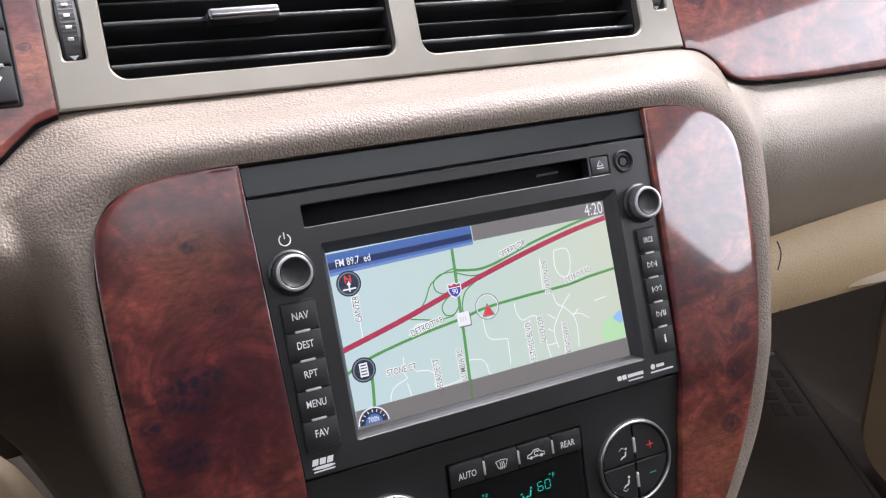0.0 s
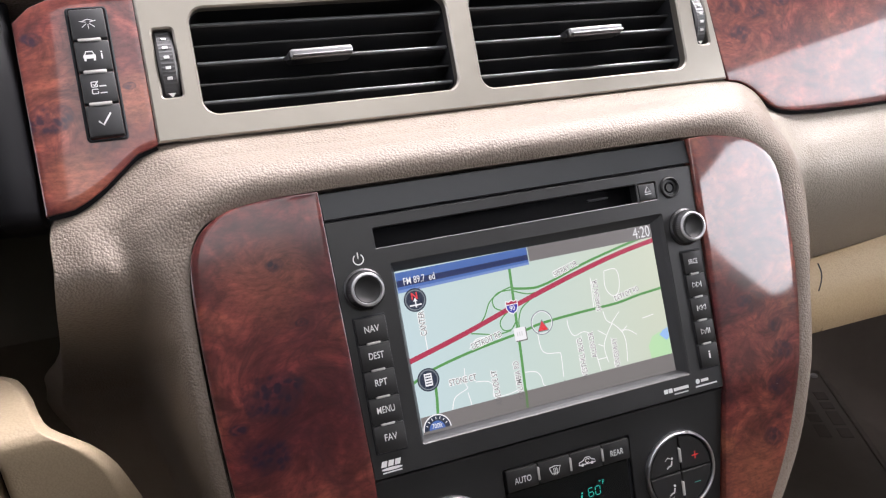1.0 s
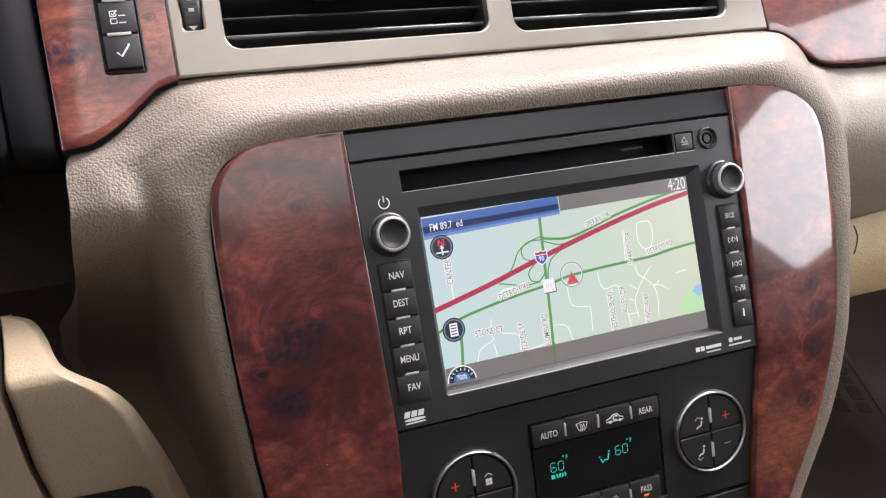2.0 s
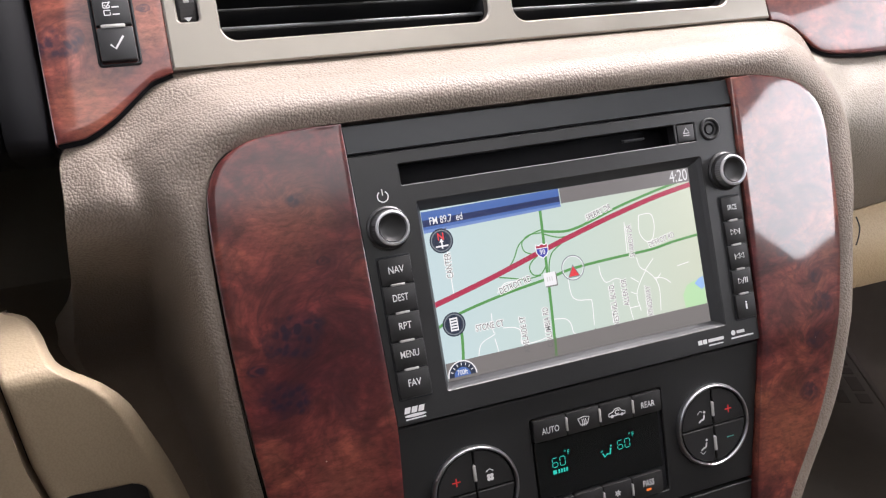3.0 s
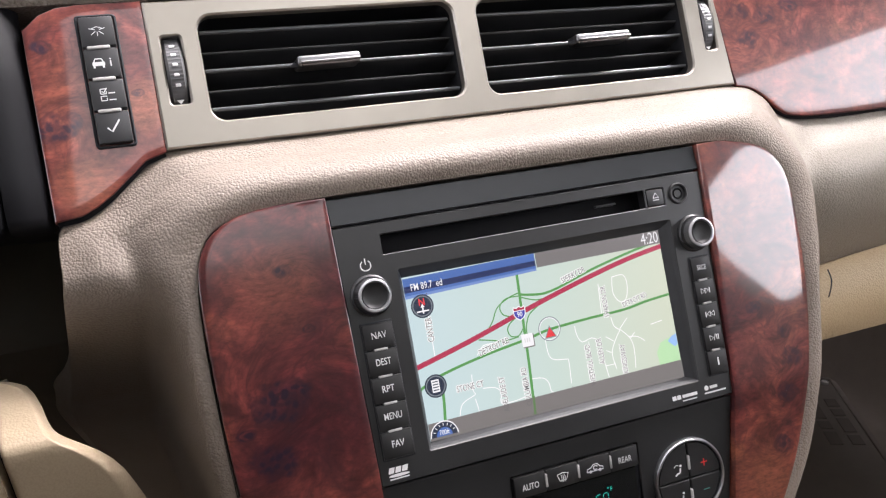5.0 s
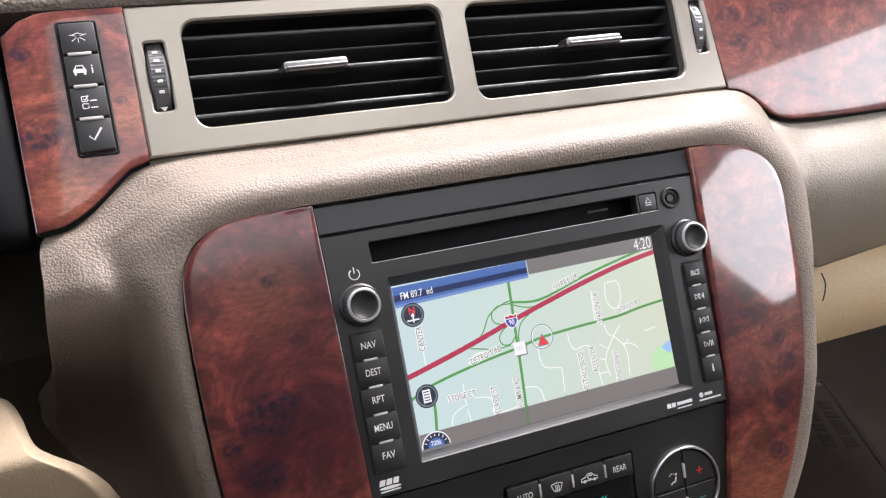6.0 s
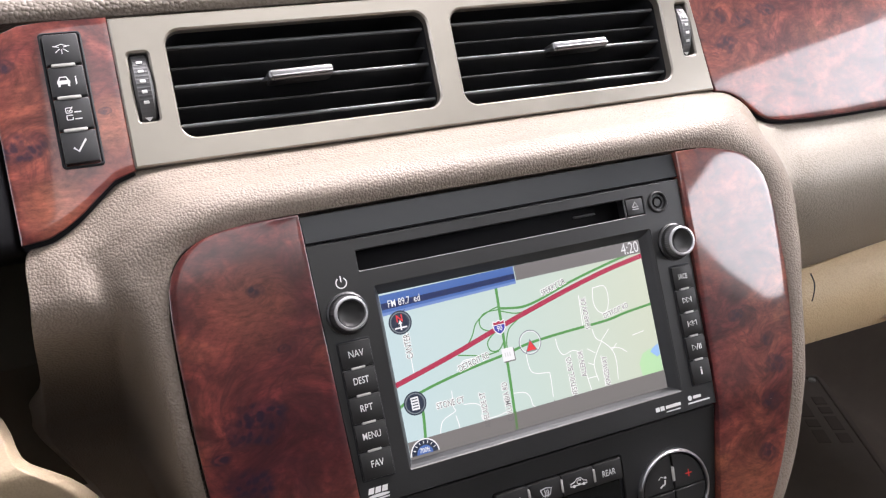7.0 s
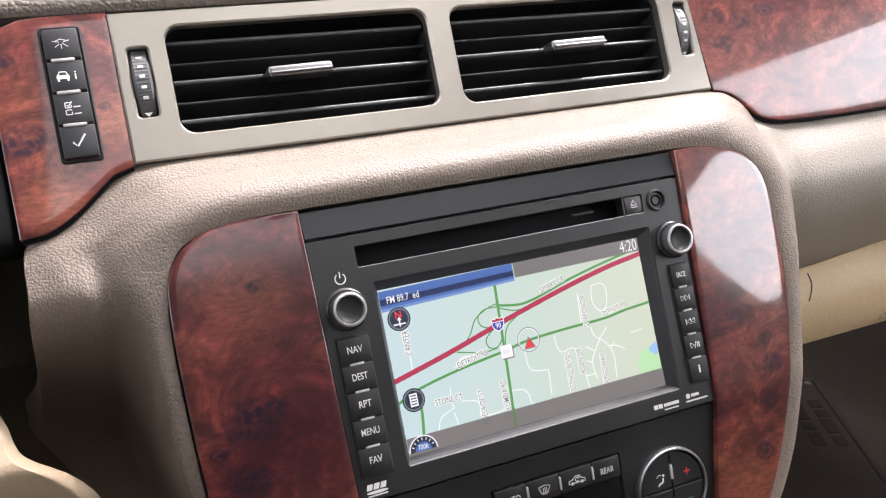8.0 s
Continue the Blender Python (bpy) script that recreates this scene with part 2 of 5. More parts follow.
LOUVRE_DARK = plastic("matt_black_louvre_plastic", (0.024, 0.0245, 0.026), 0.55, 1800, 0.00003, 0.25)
# Same black plastic, lightened so the louvre noses seem to catch the sky.
LOUVRE_GLINT = plastic("black_louvre_plastic", (0.050, 0.053, 0.058), 0.36, 1800, 0.00003, 0.8)
BLACK_DEEP = plastic("black_recess_plastic", (0.024, 0.025, 0.028), 0.7, 1500, 0.00005, 0.2)
BUTTON = plastic("black_button_rubber", (0.0160, 0.0158, 0.0160), 0.48, 2200, 0.00005, 0.32)
GREY_BUTTON = plastic("charcoal_button_plastic", (0.022, 0.0225, 0.024), 0.45, 2200, 0.00005)
BEZEL = plastic("grey_bezel_plastic", (0.026, 0.027, 0.029), 0.45, 1800, 0.00004, 0.35)
CHROME = plastic("satin_chrome", (0.42, 0.42, 0.43), 0.33, 900, 0.00001, 0.5, 1.0)
LIGHT_BAR = plastic("pale_light_bar", (0.36, 0.355, 0.345), 0.35, 900, 0.00001)
DISPLAY_GLASS = plastic("display_glass", (0.009, 0.0095, 0.0095), 0.12, 900, 0.00001, 0.4)
INK = plastic("white_print", (0.62, 0.62, 0.62), 0.6, 900, 0.00001)
RED_INK = plastic("red_print", (0.62, 0.03, 0.03), 0.5, 900, 0.00001)
KNOB_RIM = plastic("knob_rim_chrome", (0.40, 0.40, 0.41), 0.32, 900, 0.00001, 0.5, 0.65)
KNURL = plastic("knurled_grip_plastic", (0.085, 0.085, 0.088), 0.35, 900, 0.00002)
TEAL_INK = plastic("teal_print", (0.06, 0.26, 0.24), 0.5, 900, 0.00001)
DARK_CHROME = plastic("dark_chrome", (0.21, 0.21, 0.215), 0.40, 900, 0.00001, 0.5, 1.0)
CARPET = plastic("brown_carpet", (0.168, 0.144, 0.124), 0.95, 900, 0.002, 0.1)
SHELL = plastic("cabin_lining", (0.12, 0.105, 0.085), 0.9, 400, 0.0004, 0.15)
SHELL_DARK = plastic("console_plastic", (0.02, 0.018, 0.016), 0.9, 400, 0.0004, 0.1)
ROOF_CLOTH = plastic("roof_cloth", (0.34, 0.31, 0.27), 0.95, 700, 0.0004, 0.1)
MAT = plastic("dark_rubber_mat", (0.138, 0.120, 0.106), 0.9, 900, 0.0005, 0.2)
MAT_MARK = plastic("dark_mat_lettering", (0.100, 0.088, 0.078), 0.8, 900, 0.0003, 0.2)
ASPHALT = plastic("asphalt", (0.06, 0.06, 0.06), 0.9, 60, 0.01, 0.2)
GLOW = 0.096
TEAL = glowing("teal_display_light", (0.0, 0.55, 0.42), 1.0 * GLOW)
AMBER = glowing("amber_lamp_light", (1.0, 0.22, 0.03), 1.0 * GLOW)


def lit(name, color, strength=1.0):
    """Light of the screen's picture, behind a faintly glossy cover."""
    m = glowing(name, color, strength * GLOW)
    b = m.node_tree.nodes["Principled BSDF"]
    b.inputs["Base Color"].default_value, b.inputs["Roughness"].default_value = (0.02, 0.02, 0.02, 1), 0.22
    return m


LCD_MAP = lit("screen_map", (0.58, 0.72, 0.66))
n_, l_ = LCD_MAP.node_tree.nodes, LCD_MAP.node_tree.links
across = n_.new("ShaderNodeSeparateXYZ")
l_.new(coords(n_, l_, (7.0, 1, 1)), across.inputs[0])
l_.new(ramp(n_, l_, math_node(n_, l_, "ADD", across.outputs[0], 0.5), [(0.0, (0.56, 0.73, 0.74)), (0.5, (0.58, 0.72, 0.64)), (1.0, (0.64, 0.71, 0.55))]), n_["Principled BSDF"].inputs["Emission Color"])
def thin_glass(name, tint):
    """A thin pane: lets tinted light straight through and mirrors a little."""
    m = bpy.data.materials.new(name)
    m.use_nodes = True
    n, l = m.node_tree.nodes, m.node_tree.links
    clear, shine, both = n.new("ShaderNodeBsdfTransparent"), n.new("ShaderNodeBsdfGlossy"), n.new("ShaderNodeMixShader")
    clear.inputs["Color"].default_value, shine.inputs["Roughness"].default_value, both.inputs[0].default_value = (*tint, 1), 0.02, 0.06
    l.new(clear.outputs[0], both.inputs[1]), l.new(shine.outputs[0], both.inputs[2])
    l.new(both.outputs[0], n["Material Output"].inputs["Surface"])
    return m


TINTED = thin_glass("tinted_glass", (0.62, 0.63, 0.62))
LCD_PARK = lit("screen_park", (0.50, 0.80, 0.45))
LCD_LAKE = lit("screen_lake", (0.32, 0.55, 0.90))
LCD_WHITE = lit("screen_street", (1.0, 1.02, 0.98))
LCD_GREEN = lit("screen_green", (0.10, 0.34, 0.09))
LCD_DIM_GREEN = lit("screen_dim_green", (0.11, 0.22, 0.08))
LCD_RED = lit("screen_red", (0.46, 0.035, 0.085))
LCD_BAR = lit("screen_bar", (0.20, 0.19, 0.18))
LCD_GREY = lit("screen_grey", (0.20, 0.19, 0.185))
LCD_BLUE = lit("screen_blue", (0.07, 0.16, 0.44))
LCD_NAVY = lit("screen_navy", (0.016, 0.03, 0.11))
LCD_PALE_BLUE = lit("screen_pale_blue", (0.17, 0.29, 0.60))
LCD_TEXT = lit("screen_text", (0.90, 0.92, 0.92))
LCD_HALO = lit("screen_label_ground", (0.98, 1.0, 0.96))
LCD_DARK = lit("screen_label", (0.15, 0.15, 0.15))
LCD_HALO_GREY = lit("screen_plate_mark", (0.68, 0.69, 0.68))
LCD_BRIGHT_RED = lit("screen_bright_red", (0.80, 0.05, 0.06))
LCD_NIGHT = lit("screen_badge", (0.018, 0.028, 0.055))
LCD_STEEL = lit("screen_ring", (0.22, 0.26, 0.28))
LCD_SHIELD = lit("screen_shield", (0.06, 0.06, 0.42))

# ---- mesh helpers ----
OFFSET = {}


def thing(name, at, label, category, group="", kind="", turn=None):
    """An Empty at a place of the dashboard's frame; its parts are meshes in that frame."""
    e = new(name)
    e.empty_display_size = 0.02
    e.matrix_world = DASH @ Matrix.Translation(at) @ (turn or Matrix())
    OFFSET[e.name] = Vector(at) if turn is None else Vector()
    return tagged(e, label, category, group, kind)


def smooth(me, on=True):
    me.polygons.foreach_set("use_smooth", [on] * len(me.polygons))


def part(name, bm, mat, parent, label="", flat=False):
    """Links bm as one mesh under a thing or a part."""
    off = OFFSET[parent.name]
    bm.transform(Matrix.Translation(-off))
    bmesh.ops.recalc_face_normals(bm, faces=bm.faces)
    me = bpy.data.meshes.new(name)
    bm.to_mesh(me)
    bm.free()
    me.materials.append(mat)
    if not flat:
        smooth(me)
        me.set_sharp_from_angle(angle=radians(35))
    ob = new(name, me)
    ob.parent = parent
    OFFSET[ob.name] = off
    return tagged(ob, label)


def again(ob, dx, dy, dz, parent):
    """The same piece once more, shifted in its thing's frame."""
    c = new(ob.name.split(".")[0], ob.data)
    c.parent = parent
    c.location = ob.location + Vector((dx, dy, dz))
    OFFSET[c.name] = OFFSET[ob.name]
    return c


def solid(name, bm, mat, label="", category="", kind="structure", frame_=None, flat=False):
    """A thing that is one mesh, in the dashboard's frame (or in frame_)."""
    bmesh.ops.recalc_face_normals(bm, faces=bm.faces)
    me = bpy.data.meshes.new(name)
    bm.to_mesh(me)
    bm.free()
    me.materials.append(mat)
    if not flat:
        smooth(me)
        me.set_sharp_from_angle(angle=radians(40))
    ob = new(name, me)
    ob.matrix_world = DASH if frame_ is None else frame_
    OFFSET[ob.name] = Vector()
    return tagged(ob, label, category, "", kind)


def box(x0, x1, y0, y1, z0, z1, bev=0.0, seg=2):
    bm = bmesh.new()
    bmesh.ops.create_cube(bm, size=1, matrix=Matrix.Translation(((x0 + x1) / 2, (y0 + y1) / 2, (z0 + z1) / 2)) @ Matrix.Diagonal((x1 - x0, y1 - y0, z1 - z0, 1)))
    if bev:
        bmesh.ops.bevel(bm, geom=bm.edges[:], offset=bev, segments=seg, affect="EDGES", profile=0.5)
    return bm


def merged(*bms):
    out = bmesh.new()
    for b in bms:
        me = bpy.data.meshes.new("tmp")
        b.to_mesh(me)
        b.free()
        out.from_mesh(me)
        bpy.data.meshes.remove(me)
    return out


def lathe(profile, steps=40, at=(0, 0, 0)):
    """Turns (radius, y) round the y axis."""
    bm = bmesh.new()
    rings = []
    for r, y in profile:
        if r < 1e-6:
            rings.append([bm.verts.new((at[0], at[1] + y, at[2]))])
        else:
            rings.append([bm.verts.new((at[0] + r * math.cos(a), at[1] + y, at[2] + r * math.sin(a))) for a in (2 * math.pi * i / steps for i in range(steps))])
    for a, b in zip(rings, rings[1:]):
        for i in range(max(len(a), len(b))):
            j = (i + 1) % max(len(a), len(b))
            if len(a) == 1 and len(b) > 1:
                bm.faces.new((a[0], b[j], b[i]))
            elif len(b) == 1 and len(a) > 1:
                bm.faces.new((a[i], a[j], b[0]))
            elif len(a) > 1:
                bm.faces.new((a[i], a[j], b[j], b[i]))
    return bm


def rounded(x0, x1, z0, z1, r, steps=6):
    """A rounded rectangle, counter-clockwise, as (x, z)."""
    out = []
    for cx, cz, a0 in ((x1 - r, z1 - r, 0), (x0 + r, z1 - r, 90), (x0 + r, z0 + r, 180), (x1 - r, z0 + r, 270)):
        for i in range(steps + 1):
            a = radians(a0 + 90 * i / steps)
            out.append((cx + r * math.cos(a), cz + r * math.sin(a)))
    return out


def grown(loop, d):
    """The loop pushed outwards by d."""
    n = len(loop)
    area = sum(loop[i][0] * loop[(i + 1) % n][1] - loop[(i + 1) % n][0] * loop[i][1] for i in range(n))
    sign = 1 if area > 0 else -1
    out = []
    for i in range(n):
        p, q, r = Vector(loop[i - 1]), Vector(loop[i]), Vector(loop[(i + 1) % n])
        a, b = (q - p), (r - q)
        a = a.normalized() if a.length > 1e-9 else b.normalized()
        b = b.normalized() if b.length > 1e-9 else a
        na, nb = Vector((a.y, -a.x)) * sign, Vector((b.y, -b.x)) * sign
        m = na + nb
        m = m.normalized() if m.length > 1e-6 else na
        k = max(0.4, m.dot(na))
        out.append((q.x + m.x * d / k, q.y + m.y * d / k))
    return out


def sheet(outer, holes, y0, y1, c=0.0005, depth=None):
    """A plate with holes: front at y0, back at y1, front edges chamfered by c. depth(x, z) shifts it."""
    bm = bmesh.new()
    d = depth or (lambda x, z: 0.0)
    ring = lambda loop, y: [bm.verts.new((x, y + d(x, z), z)) for x, z in loop]
    edges = []
    for k, loop in enumerate([outer] + list(holes)):
        front = ring(grown(loop, -c if k == 0 else c), y0)
        side = ring(loop, y0 + c)
        back = ring(loop, y1)
        n = len(loop)
        edges += [bm.edges.new((front[i], front[(i + 1) % n])) for i in range(n)]
        for a, b in ((front, side), (side, back)):
            for i in range(n):
                bm.faces.new((a[i], a[(i + 1) % n], b[(i + 1) % n], b[i]))
    bmesh.ops.triangle_fill(bm, use_beauty=True, use_dissolve=False, edges=edges)
    return bm


def loft(rows, rim=0.0, back=0.0, closed=False):
    """A skin through rows of points; with a rounded rim of that size, turned back by back along y."""
    bm = bmesh.new()
    grid = [[bm.verts.new(p) for p in row] for row in rows]
    for a, b in zip(grid, grid[1:]):
        for i in range(len(a) - 1):
            quad = [a[i], a[i + 1], b[i + 1], b[i]]
            bm.faces.new(quad)
    if back:
        loop = grid[0][:] + [r[-1] for r in grid[1:]] + grid[-1][-2::-1] + [r[0] for r in grid[-2:0:-1]]
        pts = [v.co.copy() for v in loop]
        flat_loop = [(p.x, p.z) for p in pts]
        last = loop
        for g, dy in ((rim * 0.7, rim * 0.3), (rim, rim), (rim, back)):
            wide = grown(flat_loop, g)
            nxt = [bm.verts.new((w[0], p.y + dy, w[1])) for w, p in zip(wide, pts)]
            for i in range(len(loop)):
                j = (i + 1) % len(loop)
                bm.faces.new((last[i], last[j], nxt[j], nxt[i]))
            last = nxt
    return bm


def spline(keys, steps):
    """Smooth points through rows of numbers (Catmull-Rom)."""
    out = []
    for i in range(len(keys) - 1):
        p0, p1, p2, p3 = keys[max(i - 1, 0)], keys[i], keys[i + 1], keys[min(i + 2, len(keys) - 1)]
        for s in range(steps):
            t = s / steps
            out.append(tuple(0.5 * (2 * b + (c - a) * t + (2 * a - 5 * b + 4 * c - e) * t * t + (3 * b - a - 3 * c + e) * t ** 3) for a, b, c, e in zip(p0, p1, p2, p3)))
    out.append(tuple(keys[-1]))
    return out


def curve_at(keys, x):
    """The value at x on the straight pieces through (x, value) keys."""
    for (a, va), (b, vb) in zip(keys, keys[1:]):
        if x <= b:
            return va + (vb - va) * max(0.0, (x - a) / (b - a))
    return keys[-1][1]


def ease(a, b, x):
    t = min(1.0, max(0.0, (x - a) / (b - a)))
    return t * t * (3 - 2 * t)


def stack_y(z):
    """How far the stack's face lies back at height z: flat, then leaning in under the radio."""
    return 0.0 if z > -0.132 else 0.105 * (-0.132 - z)


def vent_y(x):
    return 0.027 + 0.04 * x


# ---- dashboard: padded surround of the centre stack ----
# inner x, z; outer x, z; outer depth; bulge; how late the skin falls back
ARCH = [
    (-0.0480, -0.250, -0.1020, -0.225, 0.105, 0.001, 1.15),
    (-0.0532, -0.190, -0.1190, -0.167, 0.090, 0.001, 1.1),
    (-0.0572, -0.150, -0.1270, -0.137, 0.078, 0.001, 1.05),
    (-0.0598, -0.120, -0.1345, -0.111, 0.066, 0.002, 1.0),
    (-0.0612, -0.100, -0.1346, -0.0875, 0.036, 0.002, 1.0),
    (-0.0620, -0.084, -0.1277, -0.0690, 0.025, 0.003, 0.97),
    (-0.0624, -0.068, -0.1228, -0.0545, 0.0185, 0.004, 0.95),
    (-0.0624, -0.050, -0.1184, -0.0380, 0.0155, 0.004, 0.95),
    (-0.0616, -0.032, -0.1143, -0.0170, 0.0165, 0.004, 0.95),
    (-0.0585, -0.016, -0.1127, 0.0050, 0.0240, 0.005, 1.0),
    (-0.0510, -0.0058, -0.1000, 0.0130, 0.027, 0.006, 1.3),
    (-0.0380, -0.0012, -0.0800, 0.0275, 0.028, 0.0070, 1.8),
    (-0.0200, 0.0014, -0.0580, 0.0362, 0.028, 0.0070, 2.1),
    (0.0200, 0.0017, 0.0100, 0.0365, 0.031, 0.0065, 2.2),
    (0.1000, 0.0017, 0.1000, 0.0368, 0.034, 0.0065, 2.2),
    (0.1800, 0.0017, 0.1900, 0.0370, 0.038, 0.0065, 2.2),
    (0.2150, 0.0010, 0.2600, 0.0370, 0.041, 0.0065, 2.1),
    (0.2330, -0.0025, 0.2830, 0.0300, 0.041, 0.0060, 1.7),
    (0.2460, -0.0090, 0.2970, 0.0140, 0.044, 0.0055, 1.8),
    (0.2545, -0.0200, 0.3060, -0.0040, 0.049, 0.006, 2.0),
    (0.2575, -0.0350, 0.3060, -0.0270, 0.055, 0.005, 2.6),
    (0.2578, -0.0600, 0.2920, -0.0570, 0.063, 0.004, 3.6),
    (0.2562, -0.0850, 0.2770, -0.0850, 0.066, 0.003, 5.0),
    (0.2522, -0.1120, 0.2705, -0.1120, 0.068, 0.002, 6.5),
    (0.2452, -0.1400, 0.2638, -0.1400, 0.070, 0.002, 6.5),
    (0.2332, -0.1750, 0.2510, -0.1770, 0.072, 0.002, 6.5),
    (0.2105, -0.2160, 0.2275, -0.2190, 0.080, 0.001, 6.5),
    (0.1945, -0.2500, 0.2110, -0.2540, 0.090, 0.001, 6.5),
]


def valley(u, z):
    """The flank beside the steering column: a lobe and a ridge with a soft fold between, turning under below."""
    belly = ease(0.014, -0.006, z) * (1 - ease(-0.020, -0.072, z))
    middle = max(0.34, 0.52 + 4.6 * min(0.0, z))
    fold = 0.0042 * belly * math.exp(-((u - middle) / 0.11) ** 2)
    lobe = 0.0020 * belly * math.exp(-((u - middle - 0.24) / 0.17) ** 2)
    under = 0.120 * ease(-0.015, -0.094, z) * ease(0.07, 0.45, u)
    under += 1.3 * ease(0.07, 0.45, u) * (max(0.0, -0.078 - z) - 0.25 * max(0.0, -0.15 - z))
    return fold - lobe + under


def surround():
    rows = []
    for ix, iz, ox, oz, oy, swell, late in spline(ARCH, 6):
        base = stack_y(iz) + (0.004 if ix < 0.1 else 0.0015 + 0.0025 * ease(-0.080, -0.020, iz))
        row = [(ix + (0.1 - ix) * 0.02, base + 0.012, iz - 0.0006)]
        flank = ease(-0.026, -0.058, ix)
        for k in range(45):
            u = k / 44
            meet = 0.35 * (1 - u) * ease(0.235, 0.25, ix) * ease(-0.085, -0.045, iz)
            z = iz + (oz - iz) * u
            y = base + (oy - base) * u ** max(late, 0.6) * (1 + meet) - swell * math.sin(math.pi * min(1.0, u * 1.35 + 0.12))
            y += valley(u, z) * flank
            row.append((ix + (ox - ix) * u, y, z))
        # beside the column the skin rolls over its edge and runs back; elsewhere it tucks in
        roll = flank * (1 - ease(0.000, 0.012, oz))
        y_end = row[-1][1]
        tip = 0.30 + 0.70 * ease(-0.040, -0.062, oz)
        for bx, by, tx, ty in ((-0.0010, 0.0010, -0.0012, 0.002), (-0.0016, 0.0032, -0.0012, 0.004), (-0.0024, 0.0075, 0.001, 0.010), (-0.0056, 0.024, 0.002, 0.030), (-0.0230, 0.110, 0.004, 0.060)):
            side = 1 if ix < 0 else -1
            row.append((ox + roll * bx * tip + (1 - roll) * tx * side, y_end + roll * by + (1 - roll) * ty, oz - roll * 0.10 * max(0.0, by - 0.02)))
        rows.append(row)
    return loft(rows)


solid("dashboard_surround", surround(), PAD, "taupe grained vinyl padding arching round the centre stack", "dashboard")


# ---- dashboard: passenger side, under the wood ----
PAD_SIDE = []
for ix_, iz_, ox_, oz_, oy_, swell_, late_ in spline(ARCH[12:], 6):
    base_ = stack_y(iz_) + 0.0015 + 0.0025 * ease(-0.080, -0.020, iz_)
    for k_ in range(21):
        u_ = k_ / 16
        v_ = min(u_, 1.0)
        meet_ = 0.35 * (1 - v_) * ease(0.235, 0.25, ix_) * ease(-0.085, -0.045, iz_)
        y_ = base_ + (oy_ - base_) * v_ ** late_ * (1 + meet_) - swell_ * math.sin(math.pi * min(1.0, v_ * 1.35 + 0.12)) + max(0.0, u_ - 1.0) * 0.05
        PAD_SIDE.append((ix_ + (ox_ - ix_) * u_, iz_ + (oz_ - iz_) * u_, y_))


def pad_y(x, z):
    """How far back the surround's skin lies at (x, z)."""
    near = sorted(((px - x) ** 2 + (pz - z) ** 2, py) for px, pz, py in PAD_SIDE)[:6]
    if near[0][0] > 0.012 ** 2:
        return 1.0
    w = [1.0 / (d + 1e-7) for d, y in near]
    return sum(k * y for k, (d, y) in zip(w, near)) / sum(w)


def fillet(a, b, k):
    """The nearer of two depths, rounded where they cross."""
    h = max(0.0, k - abs(a - b)) / k
    return min(a, b) - h * h * k * 0.25


# height; how far the skin lies behind the vents' line there
SHOULDER = spline([(-0.100, 0.066), (-0.090, 0.052), (-0.080, 0.038), (-0.070, 0.0225), (-0.060, 0.0095), (-0.050, -0.0010), (-0.040, -0.0070), (-0.030, -0.0098), (-0.022, -0.0098), (-0.012, -0.0072), (-0.002, -0.0022), (0.006, 0.0015), (0.014, 0.0045), (0.024, 0.009), (0.046, 0.016)], 4)


def passenger_dash():
    rows = []
    for i in range(61):
        x = 0.272 + 0.63 * (i / 60) ** 1.9
        row = []
        for k in range(57):
            u = k / 56
            z = 0.045 - 0.135 * u + 0.018 * (x - 0.3) * u
            y = vent_y(x) + curve_at(SHOULDER, z - 0.018 * (x - 0.3) * u)
            y += 0.006 * (1 - ease(0.280, 0.325, x)) * ease(0.012, -0.010, z)
            if x < 0.36 and -0.075 < z < 0.022:
                over, k_round = pad_y(x, z), 0.002 + 0.022 * ease(-0.085, -0.020, z) * (1 - ease(0.004, 0.020, z))
                y = fillet(y, over, k_round) + 0.004 * ease(0.25 * k_round, k_round, y - over) if over < 0.9 else y
            row.append((x, y, z))
        row.append((x, 0.13, row[-1][2] - 0.002))
        rows.append(row)
    return loft(rows)


solid("dashboard_passenger_side", passenger_dash(), PAD_LIT, "taupe grained vinyl dashboard on the passenger side", "dashboard")


# ---- dashboard: top over the vents ----
def dash_top():
    rows = []
    for x in [-0.62 + 1.44 * i / 30 for i in range(31)]:
        v = vent_y(x)
        rows.append([(x, v + 0.03, 0.1045), (x, v - 0.0015, 0.1042), (x, v - 0.0035, 0.1062), (x, v - 0.0040, 0.1095), (x, v - 0.0030, 0.1135), (x, v + 0.001, 0.1180), (x, v + 0.010, 0.1230), (x, v + 0.05, 0.138), (x, v + 0.20, 0.150), (x, 0.62, 0.10)])
    return loft(rows)


solid("dashboard_top", dash_top(), DASH_TOP, "dark taupe grained vinyl dashboard top above the vents", "dashboard")


# ---- cabin shell: closes the car round the camera, with window openings ----
X0, X1, Y0, Y1, ROOF = -0.72, 0.92, -2.3, 0.80, 1.30
SUNROOF = (-0.08, 0.62, -1.29, -0.30)
WORLD = Matrix()


def wall_x(x, thick, spans, sill, head):
    """A side wall with window openings (y from, y to)."""
    pieces = [box(x, x + thick, Y0, Y1, 0.0, sill), box(x, x + thick, Y0, Y1, head, ROOF)]
    edges = [Y0] + [v for s in spans for v in s] + [Y1]
    for a, b in zip(edges[::2], edges[1::2]):
        pieces.append(box(x, x + thick, a, b, sill, head))
    return pieces


